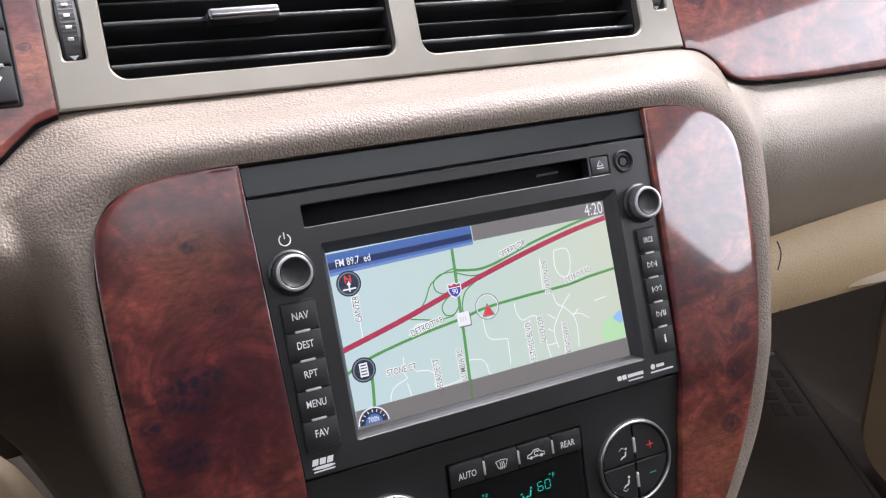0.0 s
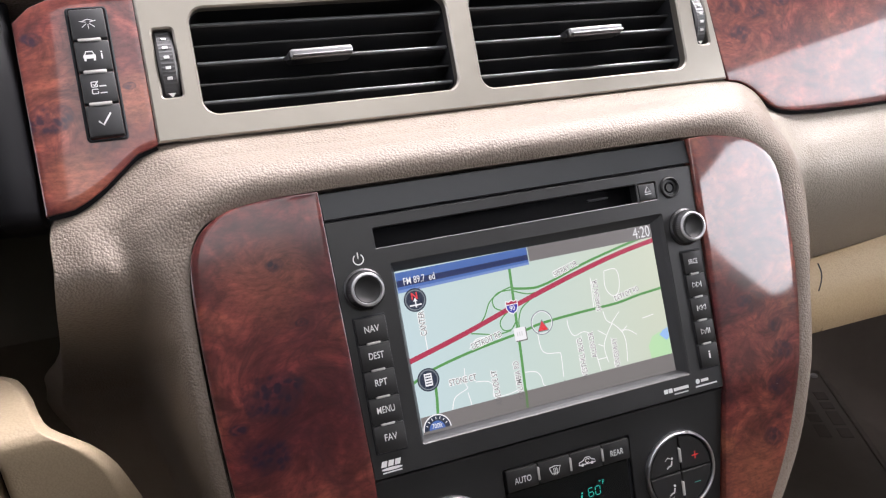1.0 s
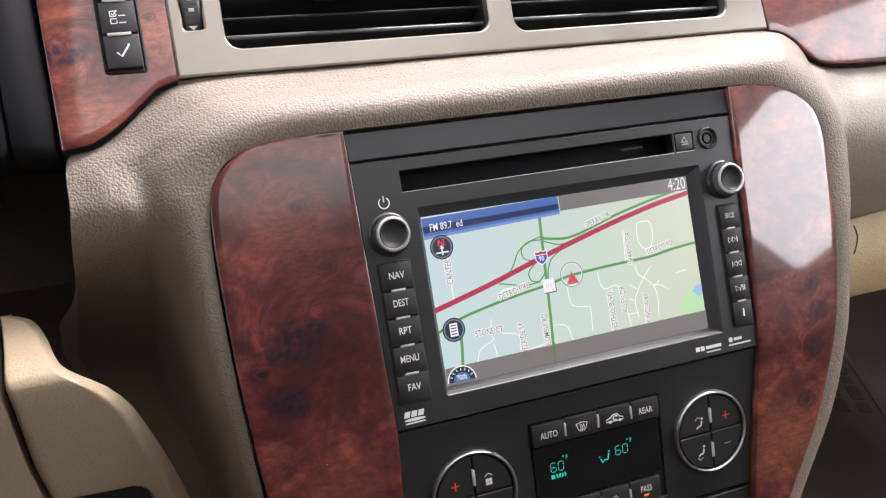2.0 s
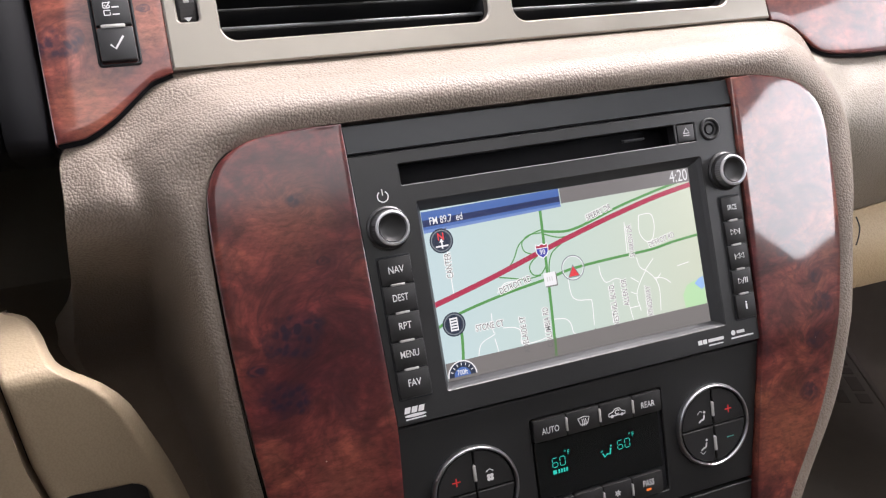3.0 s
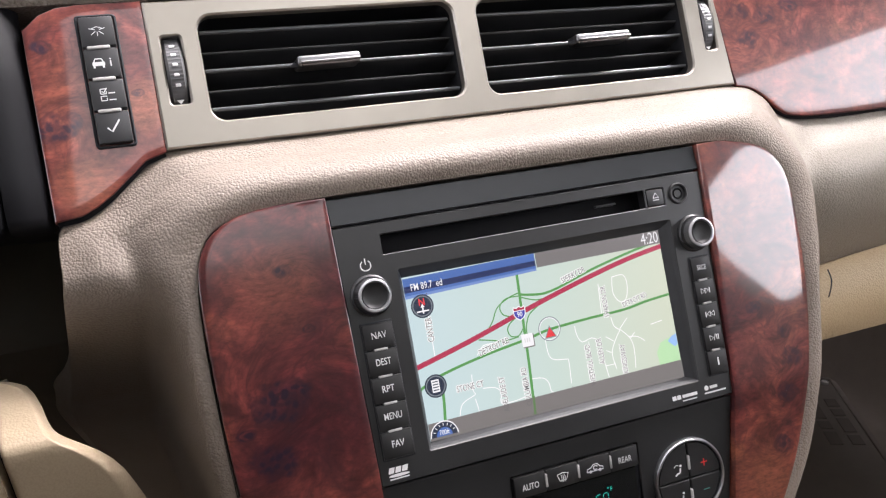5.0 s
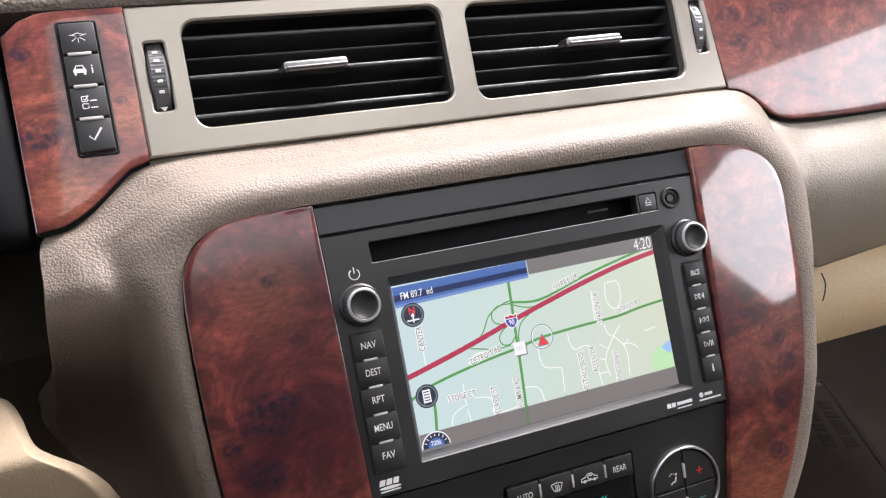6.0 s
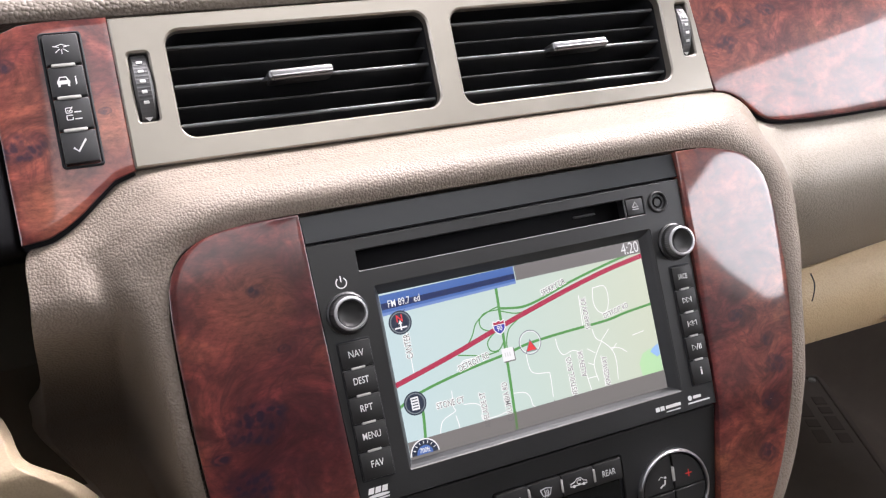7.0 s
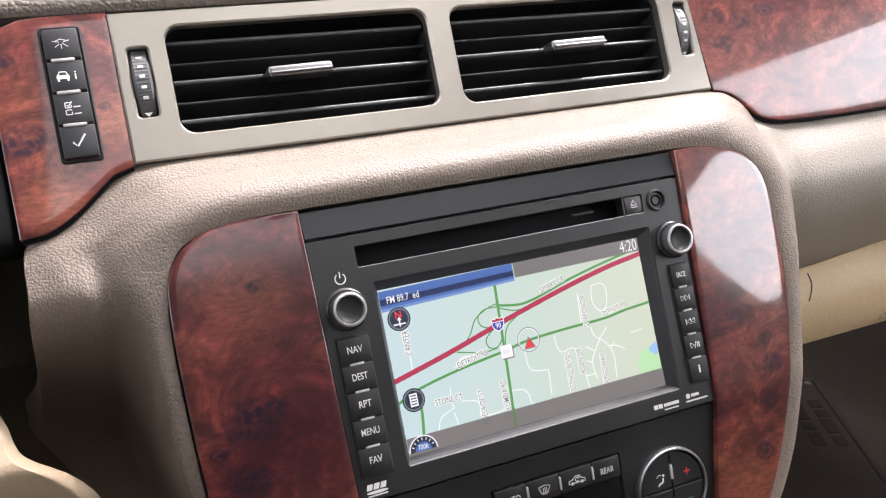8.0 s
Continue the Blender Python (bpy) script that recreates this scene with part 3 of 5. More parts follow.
def wall_corner(x, thick, outline):
    """A slanting filled corner of a side wall's window opening, its outline as (y, z)."""
    bm = bmesh.new()
    a, b = ([bm.verts.new((px, y, z)) for y, z in outline] for px in (x, x + thick))
    bm.faces.new(a), bm.faces.new(b)
    for i in range(len(outline)):
        j = (i + 1) % len(outline)
        bm.faces.new((a[i], a[j], b[j], b[i]))
    return bm


solid("wall_driver_side", merged(*wall_x(X0 - 0.05, 0.05, [(-1.40, 0.38)], 0.95, 1.26)), SHELL, "car side wall with window openings", "wall", frame_=WORLD, flat=True)
# The added rear corner stands in for a seat shoulder mirrored in the wood.
solid("wall_passenger_side", merged(*wall_x(X1, 0.05, [(-1.02, 0.50)], 0.835, 1.14), wall_corner(X1, 0.05, [(-1.02, 0.835), (-0.79, 0.835), (-0.872, 0.862), (-0.955, 0.97), (-1.02, 1.11)]), wall_corner(X1, 0.05, [(-0.5425, 1.14), (0.128, 0.835), (0.50, 0.835), (0.50, 1.14)])), SHELL, "car side wall with window openings", "wall", frame_=WORLD, flat=True)
solid("wall_rear", box(X0, X1, Y0 - 0.05, Y0, 0, ROOF), SHELL, "plain rear wall closing the cabin", "wall", frame_=WORLD, flat=True)
solid("wall_bulkhead", box(X0, X1, Y1, Y1 + 0.05, 0, 0.84), SHELL, "bulkhead under the windscreen opening", "wall", frame_=WORLD, flat=True)
roof_loop = [(X1 + 0.05, 0.012), (X0 - 0.05, 0.012), (X0 - 0.05, Y0 - 0.05), (X1 + 0.05, Y0 - 0.05)]
roof = sheet(roof_loop, [rounded(SUNROOF[0], SUNROOF[1], SUNROOF[2], SUNROOF[3], 0.05, 5)], 0.0, 0.05, 0.004)
solid("ceiling", roof, ROOF_CLOTH, "light cabin roof lining with a sunroof opening", "ceiling", frame_=Matrix.Translation((0, 0, ROOF)) @ Matrix(((1, 0, 0, 0), (0, 0, 1, 0), (0, 1, 0, 0), (0, 0, 0, 1))))
solid("window_sunroof", box(SUNROOF[0] - 0.02, SUNROOF[1] + 0.02, SUNROOF[2] - 0.02, SUNROOF[3] + 0.02, ROOF + 0.052, ROOF + 0.056), TINTED, "tinted sunroof glass", "window", frame_=WORLD, flat=True)
PANE = thin_glass("pale_glass", (0.95, 0.97, 0.98))
solid("window_passenger", box(X1 + 0.020, X1 + 0.024, -1.03, 0.51, 0.825, 1.15), PANE, "lightly tinted side window glass", "window", frame_=WORLD, flat=True)
solid("floor", box(X0, X1, Y0, Y1, 0.0, 0.10), CARPET, "dark brown cabin carpet", "floor", frame_=WORLD, flat=True)
solid("ground", box(-400, 400, -400, 400, -0.7, -0.6), ASPHALT, "grey asphalt outside the car", "ground", frame_=WORLD, flat=True)

# ---- text, ribbons and small shapes on a face (x, z), at depth y ----
def text(body, size, x, z, y, squeeze=0.8, angle=0, align="CENTER", thick=0.0):
    cu = bpy.data.curves.new("lettering", "FONT")
    cu.body, cu.size, cu.align_x, cu.align_y, cu.resolution_u = body, size, align, "CENTER", 3
    cu.offset = thick * 0.4
    ob = bpy.data.objects.new("lettering", cu)
    me = bpy.data.meshes.new_from_object(ob)
    bm = bmesh.new()
    bm.from_mesh(me)
    bpy.data.objects.remove(ob), bpy.data.curves.remove(cu), bpy.data.meshes.remove(me)
    bm.transform(Matrix.Translation((x, y, z)) @ Matrix.Rotation(-radians(angle), 4, "Y") @ Matrix.Rotation(radians(90), 4, "X") @ Matrix.Diagonal((squeeze, 1, 1, 1)))
    return bm


def ribbon(points, width, y, smooth_steps=0):
    """A flat band along (x, z) points."""
    pts = spline(points, smooth_steps) if smooth_steps and len(points) > 2 else points
    bm = bmesh.new()
    left, right = [], []
    for i, p in enumerate(pts):
        a, b = Vector(pts[max(i - 1, 0)]), Vector(pts[min(i + 1, len(pts) - 1)])
        d = (b - a).normalized() if (b - a).length > 1e-9 else Vector((1, 0))
        n = Vector((-d.y, d.x)) * width / 2
        left.append(bm.verts.new((p[0] + n.x, y, p[1] + n.y)))
        right.append(bm.verts.new((p[0] - n.x, y, p[1] - n.y)))
    for i in range(len(pts) - 1):
        bm.faces.new((left[i], left[i + 1], right[i + 1], right[i]))
    return bm


def patch(loop, y):
    bm = bmesh.new()
    bm.faces.new([bm.verts.new((x, y, z)) for x, z in loop])
    return bm


def disc(x, z, r, y, steps=28, a0=0, a1=360):
    pts = [(x + r * math.cos(radians(a0 + (a1 - a0) * i / steps)), z + r * math.sin(radians(a0 + (a1 - a0) * i / steps))) for i in range(steps + (a1 - a0 < 360))]
    return patch(pts, y)


def arc(x, z, r, a0, a1, width, y, steps=24, flat=1.0):
    return ribbon([(x + r * math.cos(radians(a0 + (a1 - a0) * i / steps)), z + flat * r * math.sin(radians(a0 + (a1 - a0) * i / steps))) for i in range(steps + 1)], width, y)


def tube(loop, y0, y1, depth=None):
    """A pocket: walls along the loop and a back at y1."""
    d = depth or (lambda x: 0.0)
    bm = bmesh.new()
    a = [bm.verts.new((x, y0 + d(x), z)) for x, z in loop]
    b = [bm.verts.new((x, y1 + d(x), z)) for x, z in loop]
    for i in range(len(loop)):
        j = (i + 1) % len(loop)
        bm.faces.new((a[i], a[j], b[j], b[i]))
    bm.faces.new(b)
    return bm


# ---- wood panels beside the radio ----
STACK_LEFT = [(-0.26, -0.001), (-0.165, 0.0005), (-0.133, 0.0022), (0.0, -0.0004)]
STACK_RIGHT = [(-0.26, 0.181), (-0.204, 0.1865), (-0.133, 0.1958), (0.0, 0.1998)]
WOOD_LEFT = [(-0.25, -0.0465), (-0.21, -0.0505), (-0.17, -0.0543), (-0.145, -0.0565), (-0.125, -0.0582), (-0.09, -0.0602), (-0.05, -0.0610), (-0.030, -0.0604), (-0.020, -0.0590), (-0.012, -0.0552), (-0.007, -0.0502), (-0.003, -0.0430), (-0.0008, -0.034), (0.0004, -0.022)]
WOOD_RIGHT = [(-0.25, 0.192), (-0.216, 0.2080), (-0.197, 0.2190), (-0.175, 0.2305), (-0.146, 0.2410), (-0.123, 0.2472), (-0.100, 0.2518), (-0.075, 0.2548), (-0.046, 0.2555), (-0.032, 0.2550), (-0.019, 0.2520), (-0.008, 0.2430), (-0.003, 0.2300), (-0.0002, 0.2150)]


ACROSS = [k / 20 for k in range(21)]


def wood_side(sign):
    rows = []
    for z, outer in spline(WOOD_LEFT if sign < 0 else WOOD_RIGHT, 4):
        inner = curve_at(STACK_LEFT, z) - 0.0008 if sign < 0 else curve_at(STACK_RIGHT, z) + 0.0008
        rows.append([(inner + (outer - inner) * across, stack_y(z) - 0.0017 - (0.0004 if sign < 0 else 0.00006) * math.sin(math.pi * across), z) for across in ACROSS])
    return rows


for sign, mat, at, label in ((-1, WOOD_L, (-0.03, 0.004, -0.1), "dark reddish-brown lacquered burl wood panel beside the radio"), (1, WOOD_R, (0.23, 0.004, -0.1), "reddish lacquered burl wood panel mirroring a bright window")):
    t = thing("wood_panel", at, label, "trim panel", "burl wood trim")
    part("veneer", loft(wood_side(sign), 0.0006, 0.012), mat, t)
    edge = [(row[-1 if sign > 0 else -1][0] + sign * 0.0011, row[-1][2]) for row in wood_side(sign)]
    seam = [[(x, stack_y(z) + 0.0035, z), (x + sign * 0.0007, stack_y(z) + 0.0032, z)] for x, z in edge]
    part("seam", loft(seam), HOOD, t, "dark gap at the panel edge")

# ---- wood panels beside the vents ----
SWITCH_LOW = [(-0.1130, 0.0100), (-0.1030, 0.0112), (-0.0960, 0.0145), (-0.0890, 0.0190), (-0.0800, 0.0265), (-0.0730, 0.0322), (-0.0640, 0.0350)]
SWITCH_HIGH = [(-0.1130, 0.0930), (-0.1060, 0.0992), (-0.0990, 0.1020), (-0.0900, 0.1030), (-0.0640, 0.1032)]
t = thing("wood_panel", (-0.088, vent_y(-0.088), 0.05), "reddish-brown lacquered burl wood panel carrying four switches", "trim panel", "burl wood trim")
rows = []
for x in [-0.1130 + 0.0490 * i / 28 for i in range(29)]:
    lo, hi = curve_at(SWITCH_LOW, x), curve_at(SWITCH_HIGH, x)
    rows.append([(x, vent_y(x) - 0.0022 - 0.0003 * math.sin(math.pi * k / 16), lo + (hi - lo) * k / 16) for k in range(17)])
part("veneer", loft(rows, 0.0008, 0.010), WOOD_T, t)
part("seal", loft([[(x, vent_y(x) - 0.0004, z - 0.0006), (x + 0.0006, vent_y(x) + 0.0004, z - 0.0026)] for x, z in spline(SWITCH_LOW, 5)]), HOOD, t, "dark rubber seal under the wood")

PASSENGER_LOW = [(0.2632, 0.0352), (0.2700, 0.0343), (0.2760, 0.0320), (0.2805, 0.0288), (0.2850, 0.0250), (0.2920, 0.0185), (0.2960, 0.0158), (0.3010, 0.0138), (0.3110, 0.0122), (0.3230, 0.0115), (0.3610, 0.0105), (0.6000, 0.0115), (0.8900, 0.0140)]
t = thing("wood_panel", (0.40, vent_y(0.40), 0.05), "long reddish burl wood panel on the passenger dashboard, mirroring the sky", "trim panel", "burl wood trim")
rows = []
for i in range(61):
    x = 0.2640 + 0.62 * (i / 60) ** 2
    lo = curve_at(PASSENGER_LOW, x)
    rows.append([(x - 0.0080 * (k / 16) * (1 - ease(0.264, 0.31, x)), vent_y(x) - 0.0022 - 0.0002 * math.sin(math.pi * k / 16), lo + (0.1035 - lo) * k / 16) for k in range(17)])
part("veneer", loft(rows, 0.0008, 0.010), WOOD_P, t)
part("seal", loft([[(x, vent_y(x) - 0.0004, z - 0.0006), (x - 0.0006, vent_y(x) + 0.0004, z - 0.0024)] for x, z in spline(PASSENGER_LOW, 4)]), HOOD, t, "dark rubber seal under the wood")

# ---- air vents in their satin frame ----
VENTS = ((-0.0405, 0.0888, 0.0458, 0.0955), (0.1022, 0.2350, 0.0446, 0.0952))
WHEELS = ((-0.0577, -0.0487, 0.0552, 0.0868), (0.2458, 0.2540, 0.0575, 0.0885))
vent_panel = thing("air_vent_panel", (0.1, vent_y(0.1), 0.035), "satin champagne vent frame with two black louvred air vents", "air vent")
outline = [(0.2622, 0.0358), (0.2560, 0.1032), (0.10, 0.1035), (-0.0630, 0.1030), (-0.0632, 0.0352), (0.03, 0.0352), (0.10, 0.0354), (0.18, 0.0355)]
holes = [rounded(*v, 0.0070, 7) for v in VENTS] + [rounded(*w, 0.0016, 3) for w in WHEELS]
part("frame", sheet(outline, holes, -0.0030, 0.0030, 0.0009, lambda x, z: vent_y(x)), SATIN, vent_panel, "satin champagne painted frame")
for n_vent, (x0, x1, z0, z1) in enumerate(VENTS):
    part("vent_housing", tube(grown(rounded(x0, x1, z0, z1, 0.0070, 7), 0.0004), 0.0, 0.055, vent_y), BLACK_DEEP, vent_panel, "deep black air duct")
    xm = (x0 + x1) / 2
    slope = Matrix.Rotation(math.atan(0.04), 4, "Z")
    first = None
    for k in range(5):
        z = z1 - 0.0067 - 0.00920 * k
        if first is None:
            seat_ = Matrix.Translation((xm, vent_y(xm) + 0.0040, z)) @ slope @ Matrix.Rotation(0.0095, 4, "Y") @ Matrix.Rotation(radians(-16), 4, "X")
            blade = box(x0 - xm + 0.0006, x1 - xm - 0.0006, 0.0012, 0.026, -0.0006, 0.0006, 0.0004, 1)
            nose = box(x0 - xm + 0.0006, x1 - xm - 0.0006, -0.0006, 0.0012, -0.0009, 0.0009, 0.0007, 3)
            blade.transform(seat_), nose.transform(seat_)
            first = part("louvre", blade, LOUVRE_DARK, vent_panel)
            first_nose = part("louvre_edge", nose, LOUVRE_GLINT, first, "rounded front edge, coloured paler for its glint")
            z_first = z
        else:
            again(first_nose, 0, 0, z - z_first, again(first, 0, 0, z - z_first, vent_panel))
    vane = None
    for k in range(6):
        x = x0 + (x1 - x0) * (k + 1) / 7
        if vane is None:
            vane, x_first = part("vane", box(x - 0.0006, x + 0.0006, vent_y(x) + 0.030, vent_y(x) + 0.048, z0 + 0.001, z1 - 0.001, 0.0003, 1), BLACK_DEEP, vent_panel), x
        else:
            again(vane, x - x_first, 0.04 * (x - x_first), 0, vent_panel)
    tx0, tx1 = ((0.0030, 0.0348), (0.1590, 0.1935))[n_vent]
    tz, ty = 0.0703, vent_y((tx0 + tx1) / 2)
    tab = box(tx0, tx1, ty - 0.0050, ty + 0.0080, tz - 0.0026, tz + 0.0026, 0.0018, 4)
    tab = part("slider", tab, DARK_CHROME, vent_panel, "grey vent slider with a chrome strip")
    part("tail", loft([[(tx0 + 0.0024 - 0.0046 * k / 6, ty - 0.0040 + 0.0060 * k / 6 - 0.0010 * math.cos(2 * math.pi * j / 10) * (1 - k / 7), tz - 0.0006 + 0.0024 * (1 - k / 8) * math.sin(2 * math.pi * j / 10)) for j in range(11)] for k in range(7)]), BLACK_DEEP, tab, "black tapered end")
    part("chrome_strip", box(tx0 + 0.0016, tx1 - 0.0008, ty - 0.0064, ty - 0.0040, tz - 0.0014, tz - 0.0006, 0.0003, 3), CHROME, tab, "chrome strip")
for n_wheel, (x0, x1, z0, z1) in enumerate(WHEELS):
    xm, zm, ym = (x0 + x1) / 2, (z0 + z1) / 2 + 0.001, vent_y((x0 + x1) / 2)
    part("wheel_slot", tube(grown(rounded(x0, x1, z0, z1, 0.0016, 3), 0.0004), 0.0005, 0.012, vent_y), BLACK_DEEP, vent_panel)
    radius, half = 0.0215, (x1 - x0) / 2 - 0.0004
    bm = bmesh.new()
    ring = []
    for k in range(150):
        a = 2 * math.pi * k / 150
        r = radius - (0.00030 if k % 2 else 0.0)
        ring.append([bm.verts.new((xm + dx, ym + 0.0170 - (r - cut) * math.cos(a), zm + (r - cut) * math.sin(a))) for dx, cut in ((-half, 0.0014), (-half * 0.72, 0.0), (half * 0.72, 0.0), (half, 0.0014))])
    for k in range(150):
        a, b = ring[k], ring[(k + 1) % 150]
        for j in range(3):
            bm.faces.new((a[j], a[j + 1], b[j + 1], b[j]))
    wheel = part("thumbwheel", bm, KNURL, vent_panel, "ribbed grey thumbwheel with white marks")
    for k in range(5):
        a = radians(28 - 12.5 * k)
        mark = box(-0.0012, 0.0012, -0.0003, 0.0003, -0.0007, 0.0007, 0.0002, 1)
        mark.transform(Matrix.Translation((xm, ym + 0.0170 - (radius + 0.0001) * math.cos(a), zm + (radius + 0.0001) * math.sin(a))) @ Matrix.Rotation(-a, 4, "X"))
        part("mark", mark, INK, wheel)
    part("arrow", patch([(xm - 0.0018, z0 + 0.0026), (xm, z0 + 0.0006), (xm + 0.0018, z0 + 0.0026)], ym + 0.0002), INK, vent_panel, "white arrow print")

# ---- switches on the wood ----
bank = thing("switch_bank", (-0.0835, vent_y(-0.0835), 0.04), "column of four charcoal dashboard switches with white symbols", "switches")
yb = vent_y(-0.0835)
part("housing", sheet(rounded(-0.0922, -0.0748, 0.0386, 0.0984, 0.0018, 4), [rounded(-0.0908, -0.0762, 0.0398, 0.0972, 0.0010, 3)], -0.0036, 0.004, 0.0006, lambda x, z: vent_y(x)), BLACK_DEEP, bank)
part("well", tube(rounded(-0.0908, -0.0762, 0.0398, 0.0972, 0.0010, 3), -0.002, 0.003, vent_y), BLACK_DEEP, bank)
Z_SW = (0.0971, 0.0829, 0.0688, 0.0546, 0.0399)
switches = []
for k in range(4):
    top, low = Z_SW[k] - 0.0004, Z_SW[k + 1] + 0.0004
    b = box(-0.0906, -0.0764, yb - 0.0062, yb + 0.002, low, top, 0.0008, 2)
    switches.append(part("switch", b, GREY_BUTTON, bank))
for k in range(1, 4):
    part("light_bar", box(-0.0888, -0.0792, yb - 0.0066, yb, Z_SW[k] - 0.0008, Z_SW[k] + 0.0008, 0.0005, 2), LIGHT_BAR, bank, "pale light bar between two switches")
yi = yb - 0.00630
xs = -0.0835
zc = [(Z_SW[k] + Z_SW[k + 1]) / 2 for k in range(4)]
rays = [ribbon([(xs + dx * 0.25, zc[0] + 0.0005 + dz * 0.25), (xs + dx, zc[0] + 0.0005 + dz)], 0.0003, yi) for dx, dz in ((-0.0034, 0.0008), (0.0034, 0.0008), (-0.0026, -0.0020), (0.0026, -0.0020), (0.0, -0.0027))]
part("symbol", merged(*rays, ribbon([(xs - 0.0022, zc[0] + 0.0012), (xs, zc[0] + 0.0020), (xs + 0.0022, zc[0] + 0.0012)], 0.0003, yi)), INK, switches[0], "white lamp symbol")
cx_ = xs - 0.0016
car = [ribbon([(cx_ - 0.0020, zc[1] + 0.0003), (cx_ - 0.0013, zc[1] + 0.0019), (cx_ + 0.0013, zc[1] + 0.0019), (cx_ + 0.0020, zc[1] + 0.0003)], 0.0005, yi), patch(rounded(cx_ - 0.0026, cx_ + 0.0026, zc[1] - 0.0012, zc[1] + 0.0005, 0.0005, 3), yi)]
car += [patch(rounded(cx_ + sx - 0.00045, cx_ + sx + 0.00045, zc[1] - 0.0022, zc[1] - 0.0010, 0.0002, 2), yi - 0.00002) for sx in (-0.0019, 0.0019)]
part("symbol", merged(*car, text("i", 0.0054, xs + 0.0034, zc[1], yi, 1.0, 0, "CENTER", 0.0001)), INK, switches[1], "white car and letter symbol")
part("symbol", merged(ribbon(rounded(xs - 0.0030, xs - 0.0006, zc[2] + 0.0004, zc[2] + 0.0026, 0.0003, 2) + [(xs - 0.0006, zc[2] + 0.0015)], 0.0004, yi), ribbon([(xs - 0.0024, zc[2] + 0.0016), (xs - 0.0017, zc[2] + 0.0009), (xs - 0.0002, zc[2] + 0.0029)], 0.0005, yi), ribbon(rounded(xs - 0.0030, xs - 0.0006, zc[2] - 0.0026, zc[2] - 0.0006, 0.0003, 2) + [(xs - 0.0006, zc[2] - 0.0015)], 0.0004, yi), ribbon([(xs + 0.0002, zc[2] + 0.0006), (xs + 0.0030, zc[2] + 0.0006)], 0.0005, yi), ribbon([(xs + 0.0002, zc[2] - 0.0024), (xs + 0.0030, zc[2] - 0.0024)], 0.0005, yi)), INK, switches[2], "white checklist symbol")
part("symbol", ribbon([(xs - 0.0026, zc[3] - 0.0002), (xs - 0.0008, zc[3] - 0.0020), (xs + 0.0028, zc[3] + 0.0030)], 0.0008, yi), INK, switches[3], "white tick symbol")

# ---- navigation radio ----
radio = thing("navigation_radio", (0.1, 0.0, -0.132), "black double-height car radio with a lit navigation screen", "car radio")


def left_x(z):
    return curve_at(STACK_LEFT, z)


def right_x(z):
    return curve_at(STACK_RIGHT, z)


strip = [(right_x(0), 0.0000), (left_x(0), 0.0000), (left_x(-0.0126), -0.0126), (right_x(-0.0126), -0.0126)]
part("top_strip", sheet(strip, [], -0.0004, 0.02, 0.0005, lambda x, z: 0.0018 * (1 + z / 0.0126)), STRIP, radio, "smooth charcoal cover strip")
SLOT = (0.0218, 0.1640, -0.0285, -0.0192)
SCREEN = (0.0274, 0.1766, -0.1213, -0.0366)
plate = [(right_x(-0.0136), -0.0136), (left_x(-0.0136), -0.0136), (left_x(-0.1322), -0.1322), (right_x(-0.1322), -0.1322)]
plate_holes = [rounded(*SLOT, 0.0006, 2), rounded(*SCREEN, 0.0008, 2), rounded(0.1652, 0.1760, -0.0285, -0.0192, 0.0006, 2)]
part("faceplate", sheet(plate, plate_holes, 0.0, 0.006, 0.0004), BLACK, radio)
part("gap", box(0.0005, 0.1990, 0.004, 0.006, -0.0142, -0.0120), BLACK_DEEP, radio)
slot = part("disc_slot", tube(grown(rounded(*SLOT, 0.0006, 2), 0.0002), 0.0012, 0.012), HOOD, radio, "black disc slot")
part("catch", box(0.1370, 0.1490, 0.0036, 0.006, -0.0240, -0.0228, 0.0003, 1), BEZEL, slot, "grey catch in the slot")
eject = part("eject_button", box(0.1656, 0.1756, 0.0002, 0.005, -0.0281, -0.0196, 0.0005, 2), GREY_BUTTON, radio)
part("symbol", merged(ribbon([(0.1690, -0.0240), (0.1724, -0.0240), (0.1707, -0.0214), (0.1690, -0.0240)], 0.0004, 0.0), ribbon([(0.1688, -0.0251), (0.1726, -0.0251)], 0.0004, 0.0)), INK, eject, "white eject symbol")
jack = part("aux_jack", lathe([(0.0056, 0.001), (0.0056, -0.0008), (0.0050, -0.0014), (0.0044, -0.0012), (0.0036, 0.0010), (0.0034, 0.0030)], 36, (0.1842, 0, -0.0236)), BUTTON, radio, "charcoal socket ring")
part("sleeve", lathe([(0.0034, 0.0030), (0.0030, -0.0002), (0.0024, -0.0006), (0.0019, 0.0), (0.0018, 0.008), (0.0, 0.008)], 28, (0.1842, 0, -0.0236)), HOOD, jack, "black socket sleeve")


